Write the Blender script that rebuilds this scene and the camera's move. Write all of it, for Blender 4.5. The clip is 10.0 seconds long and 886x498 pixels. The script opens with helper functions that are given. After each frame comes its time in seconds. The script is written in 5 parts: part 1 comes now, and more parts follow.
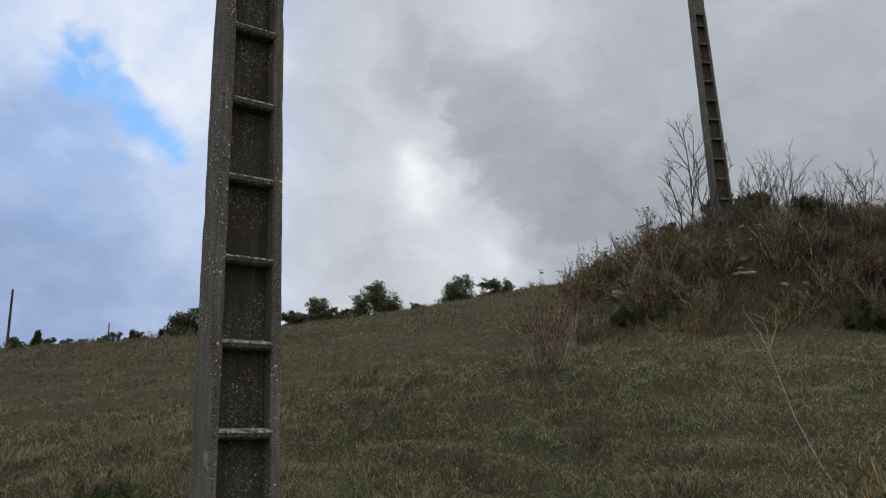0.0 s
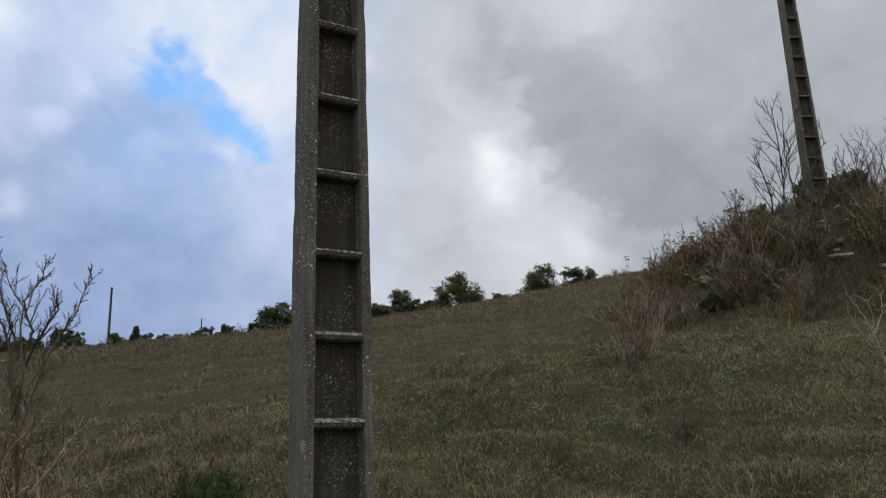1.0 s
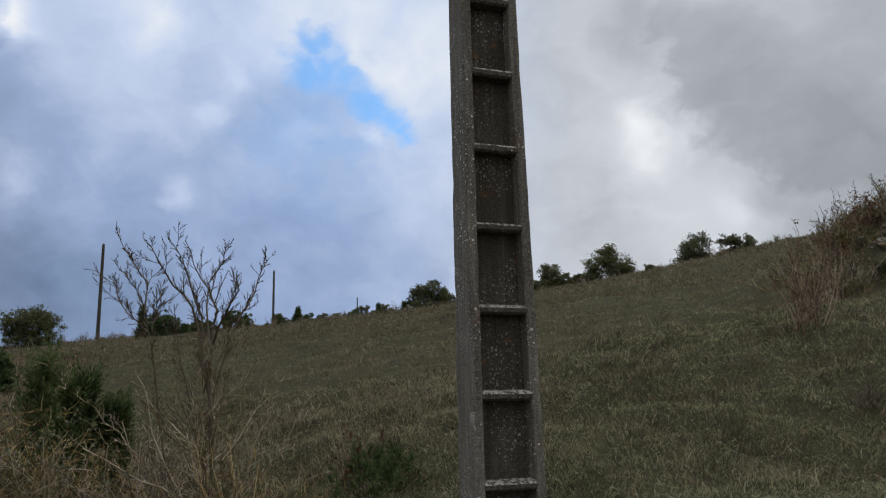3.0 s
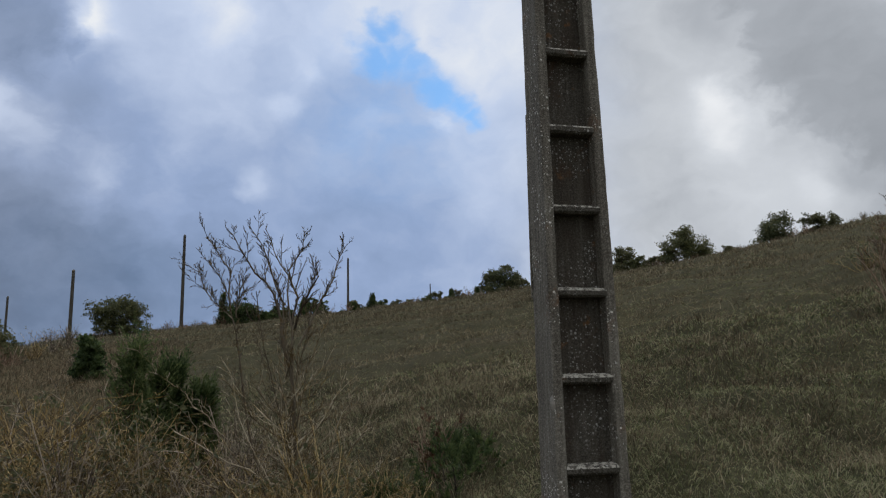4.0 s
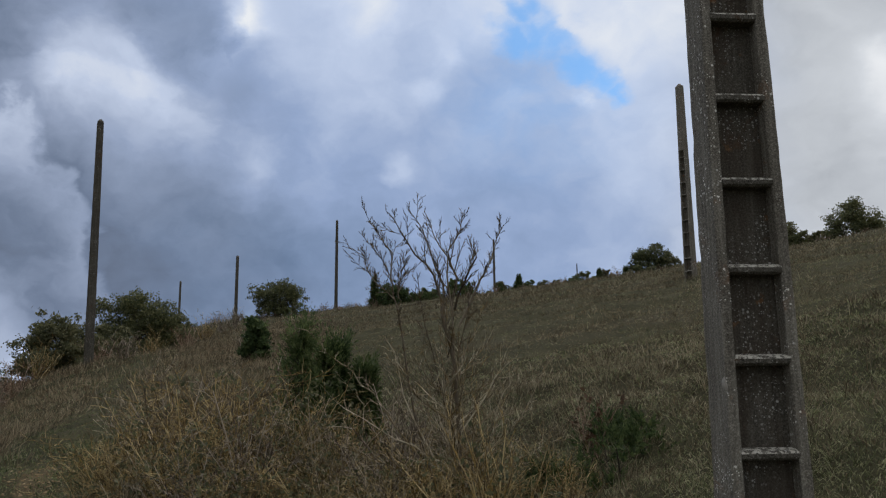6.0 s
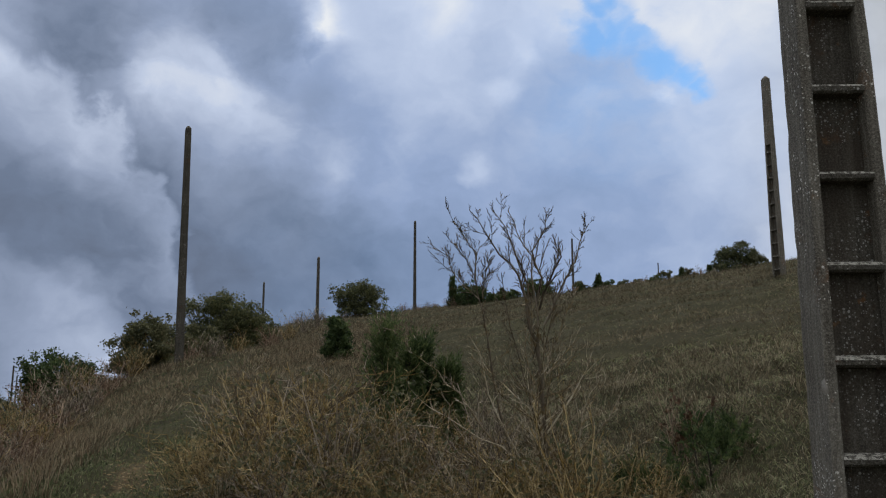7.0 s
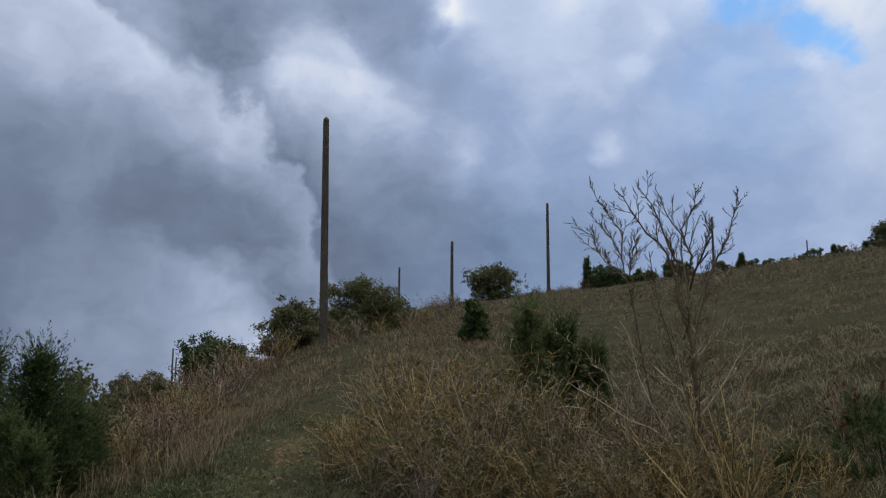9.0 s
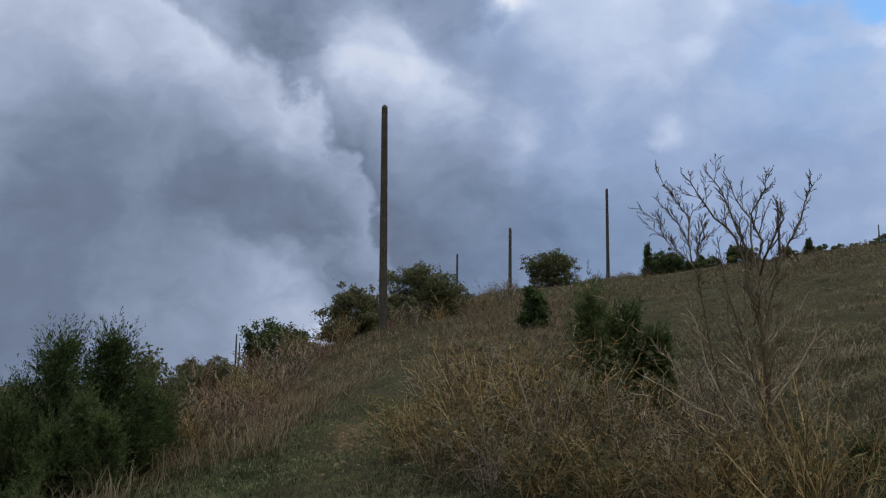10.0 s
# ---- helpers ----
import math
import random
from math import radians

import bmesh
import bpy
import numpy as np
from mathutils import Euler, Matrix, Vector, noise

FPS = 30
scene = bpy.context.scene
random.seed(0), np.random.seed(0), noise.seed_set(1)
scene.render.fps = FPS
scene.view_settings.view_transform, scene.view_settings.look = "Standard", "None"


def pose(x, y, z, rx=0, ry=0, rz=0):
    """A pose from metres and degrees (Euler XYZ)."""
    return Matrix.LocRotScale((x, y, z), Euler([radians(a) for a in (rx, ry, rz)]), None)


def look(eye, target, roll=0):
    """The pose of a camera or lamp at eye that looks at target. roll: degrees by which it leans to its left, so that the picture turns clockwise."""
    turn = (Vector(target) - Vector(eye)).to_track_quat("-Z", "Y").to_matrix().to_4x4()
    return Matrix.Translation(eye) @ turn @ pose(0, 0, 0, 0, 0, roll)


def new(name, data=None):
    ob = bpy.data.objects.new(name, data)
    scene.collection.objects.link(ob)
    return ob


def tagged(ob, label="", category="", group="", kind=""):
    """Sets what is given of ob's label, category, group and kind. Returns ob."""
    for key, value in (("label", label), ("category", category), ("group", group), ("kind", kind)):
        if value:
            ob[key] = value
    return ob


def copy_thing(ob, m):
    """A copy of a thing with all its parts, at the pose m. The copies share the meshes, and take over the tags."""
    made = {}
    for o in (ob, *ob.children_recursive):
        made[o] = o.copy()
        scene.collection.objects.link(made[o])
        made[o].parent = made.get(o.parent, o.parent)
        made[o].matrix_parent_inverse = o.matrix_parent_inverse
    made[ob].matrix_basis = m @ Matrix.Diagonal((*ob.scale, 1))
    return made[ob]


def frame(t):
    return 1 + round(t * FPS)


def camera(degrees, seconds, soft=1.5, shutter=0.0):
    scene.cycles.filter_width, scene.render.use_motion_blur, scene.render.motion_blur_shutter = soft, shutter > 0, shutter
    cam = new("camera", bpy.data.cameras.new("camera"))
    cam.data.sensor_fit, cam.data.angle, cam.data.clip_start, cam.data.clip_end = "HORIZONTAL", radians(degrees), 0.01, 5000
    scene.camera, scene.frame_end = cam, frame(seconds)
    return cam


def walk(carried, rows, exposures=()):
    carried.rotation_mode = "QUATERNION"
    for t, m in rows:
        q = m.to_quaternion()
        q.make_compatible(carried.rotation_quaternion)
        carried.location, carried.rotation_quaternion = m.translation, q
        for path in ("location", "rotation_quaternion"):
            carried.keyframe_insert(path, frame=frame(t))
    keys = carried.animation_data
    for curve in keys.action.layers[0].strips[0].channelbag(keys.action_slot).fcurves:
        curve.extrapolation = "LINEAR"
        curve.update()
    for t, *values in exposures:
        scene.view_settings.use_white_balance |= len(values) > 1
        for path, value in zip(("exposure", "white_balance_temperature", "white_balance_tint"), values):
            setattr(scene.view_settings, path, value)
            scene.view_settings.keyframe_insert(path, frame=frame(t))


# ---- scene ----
cam = camera(57.00, 10.0, soft=1.2)
# seconds, eye x, y, z, yaw, pitch, roll
ROWS = [
    (0, 0.0000, 0.0000, 1.6000, -0.000, 14.424, 1.570),
    (0.5, -0.0186, -0.0031, 1.5990, 2.871, 14.281, 1.601),
    (1, -0.0377, -0.0046, 1.5956, 5.807, 13.918, 1.621),
    (1.5, -0.0577, -0.0076, 1.5910, 8.517, 13.479, 1.646),
    (2, -0.0760, -0.0102, 1.5888, 10.868, 13.157, 1.335),
    (2.5, -0.1009, -0.0129, 1.5861, 13.542, 12.876, 1.341),
    (4, -0.1567, -0.0102, 1.5757, 21.406, 11.588, 1.375),
    (4.5, -0.1720, -0.0083, 1.5758, 23.749, 11.255, 1.188),
    (5, -0.1928, -0.0142, 1.5757, 26.255, 10.964, 1.029),
    (6.5, -0.2673, -0.0524, 1.5721, 34.280, 10.334, 0.347),
    (7, -0.2843, -0.0666, 1.5719, 36.968, 10.462, 0.061),
    (7.5, -0.2977, -0.0833, 1.5724, 39.540, 10.638, -0.319),
    (8, -0.3152, -0.1030, 1.5677, 41.966, 10.314, -0.301),
    (8.5, -0.3292, -0.1201, 1.5614, 44.083, 9.771, -0.226),
    (9, -0.3433, -0.1346, 1.5581, 46.247, 9.264, -0.349),
    (9.5, -0.3572, -0.1475, 1.5551, 48.300, 8.724, -0.540),
    (10, -0.3708, -0.1599, 1.5533, 50.263, 8.299, -0.764),
]
walk(cam, [(t, pose(x, y, z, 90 + pitch, roll, yaw)) for t, x, y, z, yaw, pitch, roll in ROWS],
     exposures=[(0.0, 0.04), (2.5, 0.0), (4.5, -0.10), (7.5, -0.10), (10.0, -0.06)])

# ---------------------------------------------------------------- world and light


def toward(az, el):
    """Unit way for a bearing (degrees left of +y) and a height angle."""
    a, e = radians(az), radians(el)
    return Vector((-math.sin(a) * math.cos(e), math.cos(a) * math.cos(e), math.sin(e)))


class Nodes:
    """Short hand for wiring shader nodes."""

    def __init__(self, tree):
        self.tree = tree
        tree.nodes.clear()

    def add(self, kind, **values):
        n = self.tree.nodes.new(kind)
        for k, v in values.items():
            setattr(n, k, v)
        return n

    def link(self, a, b):
        self.tree.links.new(a, b)

    def put(self, socket, v):
        if isinstance(v, bpy.types.NodeSocket):
            self.link(v, socket)
        else:
            socket.default_value = v

    def math(self, op, a, b=0.0, c=0.0, clamp=False):
        n = self.add("ShaderNodeMath", operation=op, use_clamp=clamp)
        for s, v in zip(n.inputs, (a, b, c)):
            self.put(s, v)
        return n.outputs[0]

    def vec(self, op, a, b=(0, 0, 0), scale=None):
        n = self.add("ShaderNodeVectorMath", operation=op)
        self.put(n.inputs[0], a)
        self.put(n.inputs[1], b)
        if scale is not None:
            self.put(n.inputs["Scale"], scale)
        return n.outputs["Value"] if op in ("DISTANCE", "DOT_PRODUCT", "LENGTH") else n.outputs["Vector"]

    def noise(self, where, scale, detail=4.0, rough=0.55, dist=0.0):
        n = self.add("ShaderNodeTexNoise")
        if where is not None:
            self.link(where, n.inputs["Vector"])
        n.inputs["Scale"].default_value = scale
        n.inputs["Detail"].default_value = detail
        n.inputs["Roughness"].default_value = rough
        n.inputs["Distortion"].default_value = dist
        return n

    def ramp(self, fac, stops, mode="LINEAR"):
        n = self.add("ShaderNodeValToRGB")
        n.color_ramp.interpolation = mode
        e = n.color_ramp.elements
        while len(e) < len(stops):
            e.new(0.5)
        for el, (p, c) in zip(e, stops):
            el.position = p
            el.color = (*c, 1) if len(c) == 3 else c
        self.put(n.inputs[0], fac)
        return n.outputs[0]

    def mix(self, fac, a, b, blend="MIX"):
        n = self.add("ShaderNodeMix", data_type="RGBA", blend_type=blend)
        self.put(n.inputs[0], fac)
        for s, v in ((n.inputs[6], a), (n.inputs[7], b)):
            self.put(s, (*v, 1) if isinstance(v, tuple) and len(v) == 3 else v)
        return n.outputs[2]

    def step(self, v, lo, hi):
        n = self.add("ShaderNodeMapRange", interpolation_type="SMOOTHSTEP")
        self.put(n.inputs[0], v)
        n.inputs[1].default_value, n.inputs[2].default_value = lo, hi
        return n.outputs[0]


# tones of the cloud cover, a bearing, a height angle and a tone each: the grey side towards the bank
TONES_GREY = [
    (8.0, 24.0, 0.62), (5.4, 27.7, 0.64), (8.7, 14.5, 0.66), (12.5, 20.0, 0.70), (2.3, 22.0, 0.70), (1.0, 18.6, 0.82), (-1.2, 16.2, 0.76), (-4.0, 14.2, 0.72), (4.2, 15.4, 0.62),
    (4.6, 19.0, 0.64), (-3.6, 18.8, 0.42), (-1.6, 23.0, 0.56), (-5.8, 22.6, 0.45), (-4.0, 30.8, 0.74), (-7.6, 15.4, 0.43), (-11.4, 17.4, 0.40), (-16.3, 26.4, 0.55), (-25.5, 23.0, 0.50),
    (-1.0, 27.6, 0.48), (-20.0, 18.0, 0.45), (-10.0, 28.0, 0.60), (-28.0, 14.0, 0.46), (-14.0, 22.0, 0.50), (9.0, 31.0, 0.66), (-22.0, 30.0, 0.58),
]
# the blue side round the rift
TONES_BLUE = [
    (16.5, 24.5, 0.88), (14.0, 28.0, 0.86), (23.0, 29.0, 0.84), (27.5, 27.5, 0.86), (24.2, 15.3, 0.55), (18.8, 15.7, 0.70), (17.5, 19.0, 0.80), (28.0, 21.5, 0.60), (26.0, 11.0, 0.54),
    (18.0, 10.0, 0.60), (31.0, 17.6, 0.60), (41.9, 25.4, 0.72), (37.2, 27.0, 0.86), (31.5, 27.0, 0.72), (39.0, 22.0, 0.70), (42.7, 18.2, 0.56), (33.0, 22.8, 0.68), (29.3, 19.2, 0.62),
    (31.0, 11.0, 0.53), (38.0, 10.0, 0.44), (44.0, 9.0, 0.37), (23.5, 18.6, 0.64), (39.0, 16.4, 0.55), (12.5, 12.0, 0.74), (24.0, 6.0, 0.54), (34.0, 6.0, 0.48), (43.0, 4.0, 0.41), (35.0, 31.0, 0.74), (45.0, 29.0, 0.68),
]
# the heaped slate side above the footpath
TONES_SLATE = [
    (47.6, 22.6, 0.42), (51.7, 25.4, 0.46), (49.6, 13.9, 0.38), (50.5, 8.0, 0.35), (72.0, 22.0, 0.62), (68.5, 20.5, 0.66), (64.0, 18.0, 0.58), (75.0, 14.0, 0.36), (66.4, 13.0, 0.29),
    (78.0, 20.0, 0.58), (61.6, 24.0, 0.40), (57.0, 26.4, 0.55), (55.5, 20.8, 0.85), (51.5, 20.0, 0.74), (47.5, 18.0, 0.62), (54.0, 17.0, 0.54), (56.5, 13.0, 0.38), (57.0, 9.0, 0.33),
    (61.5, 10.5, 0.30), (76.0, 8.0, 0.30), (77.5, 3.0, 0.30), (64.5, 6.0, 0.48), (61.0, 3.6, 0.62), (70.8, 6.0, 0.40), (56.6, 5.6, 0.36), (52.0, 3.6, 0.46), (70.0, 16.5, 0.44), (69.0, 2.0, 0.44), (84.0, 12.0, 0.46), (66.0, 29.0, 0.50),
]
# small bright breaks: bearing, height angle, half width, strength
BREAKS = [
    (46.0, 25.9, 1.5, 0.30), (44.4, 16.3, 1.2, 0.12), (34.6, 15.9, 1.1, 0.16), (32.3, 21.5, 1.0, 0.12), (1.4, 20.4, 1.1, 0.16), (0.9, 18.4, 1.2, 0.14), (-3.9, 14.2, 1.2, 0.10), (20.9, 20.5, 0.7, 0.20),
    (36.8, 26.6, 1.4, 0.10), (30.6, 23.6, 1.0, 0.10), (58.8, 2.4, 1.0, 0.24), (52.4, 21.6, 1.2, 0.10), (25.6, 20.6, 1.2, 0.08), (55.0, 3.6, 0.8, 0.12),
]
# cloud edges: bearing and height angle of the middle, radius, softness, change inside and outside, reach inside and outside, bearing and height of the side that shows
EDGES = [
    (55.0, 13.0, 9.4, 2.2, 0.16, -0.05, 3.0, 2.0, 52.0, 24.0), (51.2, 26.0, 5.2, 2.4, -0.05, 0.10, 2.5, 1.6, 45.0, 25.5), (-11.0, 24.0, 9.9, 2.4, -0.05, 0.08, 3.0, 1.6, -3.0, 18.0),
    (14.5, 30.0, 8.5, 1.6, 0.06, -0.02, 3.0, 2.0, 20.5, 24.0), (66.0, 0.5, 8.3, 2.6, 0.10, -0.05, 3.5, 2.5, 59.0, 6.0), (75.0, 3.6, 20.4, 1.2, 0.22, -0.08, 3.0, 2.4, 64.0, 22.0),
]
SUN_AZ, SUN_EL = -4.0, 58.0

world = bpy.data.worlds.new("sky")
scene.world = world
world.use_nodes = True
N = Nodes(world.node_tree)
way = N.add("ShaderNodeTexCoord").outputs["Generated"]
flat = N.vec("MULTIPLY", way, (1.0, 1.0, 1.35))
w1 = N.noise(flat, 5.0, 3.0, 0.5).outputs["Color"]
w2 = N.noise(flat, 13.0, 5.0, 0.55).outputs["Color"]
bent = N.vec("ADD", way, N.vec("SCALE", N.vec("SUBTRACT", w1, (0.5, 0.5, 0.5)), scale=0.05))
bent = N.vec("ADD", bent, N.vec("SCALE", N.vec("SUBTRACT", w2, (0.5, 0.5, 0.5)), scale=0.07))
billow = N.noise(N.vec("MULTIPLY", bent, (1.0, 1.0, 1.4)), 9.0, 5.0, 0.52, 0.3).outputs["Fac"]
wisp = N.noise(N.vec("MULTIPLY", bent, (1.0, 1.0, 1.3)), 21.0, 6.0, 0.52, 0.2).outputs["Fac"]


def bell(where, az, el, wide, sharp=1.0):
    """A soft round weight round a direction of the sky."""
    q = N.math("MULTIPLY", N.vec("DISTANCE", where, tuple(toward(az, el))), 1.0 / radians(wide))
    return N.math("POWER", 2.718, N.math("MULTIPLY", N.math("MULTIPLY", q, q), -sharp))


# each direction takes the tones of the nearest masses
total, weight = 0.02 * 0.55, 0.02
for az, el, tone in TONES_GREY + TONES_BLUE + TONES_SLATE:
    q = bell(bent, az, el, 2.9)
    total, weight = N.math("MULTIPLY_ADD", q, tone, total), N.math("ADD", q, weight)
value = N.math("DIVIDE", total, weight)
value = N.math("ADD", value, N.math("ADD", N.math("MULTIPLY_ADD", billow, 0.17, -0.085), N.math("MULTIPLY_ADD", wisp, 0.15, -0.075)))
for az, el, wide, power in BREAKS:
    value = N.math("MULTIPLY_ADD", bell(bent, az, el, wide), power, value)
high = N.add("ShaderNodeSeparateXYZ")
N.link(way, high.inputs[0])
# round swellings push the edges of the heaps outwards
swell = None
for scale, amp in ((9.0, 0.050), (21.0, 0.022), (47.0, 0.007)):
    v = N.add("ShaderNodeTexVoronoi", feature="SMOOTH_F1")
    N.link(N.vec("ADD", way, N.vec("SCALE", N.vec("SUBTRACT", w2, (0.5, 0.5, 0.5)), scale=0.06)), v.inputs["Vector"])
    v.inputs["Scale"].default_value, v.inputs["Smoothness"].default_value = scale, 0.45
    one = N.math("MULTIPLY", v.outputs["Distance"], amp * 1.6)
    swell = one if swell is None else N.math("ADD", swell, one)
inside = []
for az, el, wide, soft_, a_in, a_out, t_in, t_out, s_az, s_el in EDGES:
    q = N.math("ADD", N.vec("DISTANCE", way, tuple(toward(az, el))), N.math("MULTIPLY_ADD", swell, 0.75, -0.055))
    depth = N.math("SUBTRACT", radians(wide), N.math("MULTIPLY_ADD", N.math("SUBTRACT", wisp, 0.5), 0.05 * soft_, q))
    mask = N.step(depth, 0.0, radians(soft_))
    inside.append(mask)
    near_in = N.math("POWER", 2.718, N.math("MULTIPLY", N.math("MAXIMUM", depth, 0.0), -1.0 / radians(t_in)))
    near_out = N.math("POWER", 2.718, N.math("MULTIPLY", N.math("MAXIMUM", N.math("MULTIPLY", depth, -1.0), 0.0), -1.0 / radians(t_out)))
    shows = N.step(N.vec("DOT_PRODUCT", N.vec("SUBTRACT", way, tuple(toward(az, el))), tuple((toward(s_az, s_el) - toward(az, el)).normalized())), 0.25 * radians(wide), 0.85 * radians(wide))
    change = N.math("ADD", N.math("MULTIPLY", N.math("MULTIPLY", mask, near_in), a_in), N.math("MULTIPLY", N.math("MULTIPLY", N.math("SUBTRACT", 1.0, mask), near_out), a_out))
    value = N.math("MULTIPLY_ADD", change, shows, value)
cloud = N.ramp(value, [(0.10, (0.085, 0.115, 0.18)), (0.34, (0.160, 0.232, 0.370)), (0.55, (0.315, 0.415, 0.635)), (0.78, (0.58, 0.675, 0.87)), (0.98, (0.88, 0.91, 0.95))])
grey = N.ramp(value, [(0.10, (0.145, 0.16, 0.18)), (0.34, (0.29, 0.313, 0.345)), (0.55, (0.442, 0.472, 0.517)), (0.78, (0.69, 0.725, 0.775)), (0.98, (0.91, 0.93, 0.96))])
blue = N.math("MULTIPLY", N.step(N.vec("DOT_PRODUCT", bent, tuple(toward(-70, 0))), 0.24, 0.02), N.step(N.vec("DOT_PRODUCT", bent, tuple(toward(46, 14))), 0.45, 0.80))
slate = N.ramp(value, [(0.10, (0.090, 0.106, 0.145)), (0.34, (0.170, 0.218, 0.318)), (0.55, (0.322, 0.388, 0.535)), (0.78, (0.55, 0.63, 0.80)), (0.98, (0.84, 0.88, 0.95))])
cloud = N.mix(N.step(N.vec("DOT_PRODUCT", bent, tuple(toward(75, 10))), 0.80, 0.97), cloud, slate)
cloud = N.mix(N.math("SUBTRACT", 1.0, blue), cloud, grey)
sky = N.add("ShaderNodeTexSky", sky_type="NISHITA", sun_disc=False, sun_elevation=radians(SUN_EL), sun_rotation=radians(-SUN_AZ), altitude=500)
clear = N.mix(1.0, sky.outputs[0], (0.078, 0.132, 0.165), "MULTIPLY")
# the gap of clear sky: a slanting rift, with a thin veil below it
hole = None
rift = N.vec("ADD", way, N.vec("SCALE", N.vec("SUBTRACT", w2, (0.5, 0.5, 0.5)), scale=0.085))
for az, el, wide in ((25.8, 24.6, 1.7), (24.2, 25.0, 2.0), (22.6, 24.4, 1.9), (21.0, 23.2, 1.7), (19.6, 22.0, 1.5), (18.8, 21.1, 1.1), (25.2, 26.8, 1.2)):
    q = bell(rift, az, el, wide, 0.8)
    hole = q if hole is None else N.math("MAXIMUM", hole, q)
hole = N.math("MULTIPLY", hole, N.math("MULTIPLY_ADD", inside[3], -0.75, 1.0))
hole = N.step(N.math("MULTIPLY_ADD", wisp, -0.8, N.math("ADD", hole, 0.36)), 0.10, 1.0)
veil = N.math("MULTIPLY", bell(bent, 25.0, 21.0, 5.0, 0.9), N.math("MULTIPLY_ADD", wisp, -1.2, 1.15))
veil = N.math("MULTIPLY", veil, N.math("MULTIPLY_ADD", inside[3], -0.9, 0.9))
hole = N.math("MAXIMUM", N.math("MULTIPLY", hole, 0.84), N.math("MULTIPLY", veil, 0.46))
sky_col = N.mix(hole, cloud, clear)
# the cloud cover is brightest overhead
zenith = N.math("MULTIPLY_ADD", N.step(high.outputs[2], 0.52, 0.95), 1.7, 1.0)
sky_col = N.vec("SCALE", sky_col, scale=zenith)
bg = N.add("ShaderNodeBackground")
N.link(sky_col, bg.inputs[0])
bg.inputs[1].default_value = 1.0
N.link(bg.outputs[0], N.add("ShaderNodeOutputWorld").inputs[0])

sun = new("sun", bpy.data.lights.new("sun", "SUN"))
sun.data.energy, sun.data.angle, sun.data.color = 1.5, radians(35), (1.0, 0.92, 0.78)
sun.matrix_world = look(toward(SUN_AZ, SUN_EL) * 100, (0, 0, 0))

# ---------------------------------------------------------------- materials


def surface(name, build, rough=0.9, bump=0.0, specular=0.25, thin=0.0):
    """A material from a function that gives colour and relief sockets."""
    m = bpy.data.materials.new(name)
    m.use_nodes = True
    k = Nodes(m.node_tree)
    b = k.add("ShaderNodeBsdfPrincipled")
    end = k.add("ShaderNodeOutputMaterial")
    colour, relief = build(k)
    if thin:
        through_ = k.add("ShaderNodeBsdfTranslucent")
        k.put(through_.inputs[0], colour)
        both = k.add("ShaderNodeMixShader")
        both.inputs[0].default_value = thin
        k.link(b.outputs[0], both.inputs[1])
        k.link(through_.outputs[0], both.inputs[2])
        k.link(both.outputs[0], end.inputs[0])
    else:
        k.link(b.outputs[0], end.inputs[0])
    k.put(b.inputs["Base Color"], colour)
    b.inputs["Roughness"].default_value = rough
    b.inputs["Specular IOR Level"].default_value = specular
    if relief is not None:
        n = k.add("ShaderNodeBump")
        n.inputs["Strength"].default_value = 1.0
        n.inputs["Distance"].default_value = bump
        k.link(relief, n.inputs["Height"])
        k.link(n.outputs[0], b.inputs["Normal"])
    return m


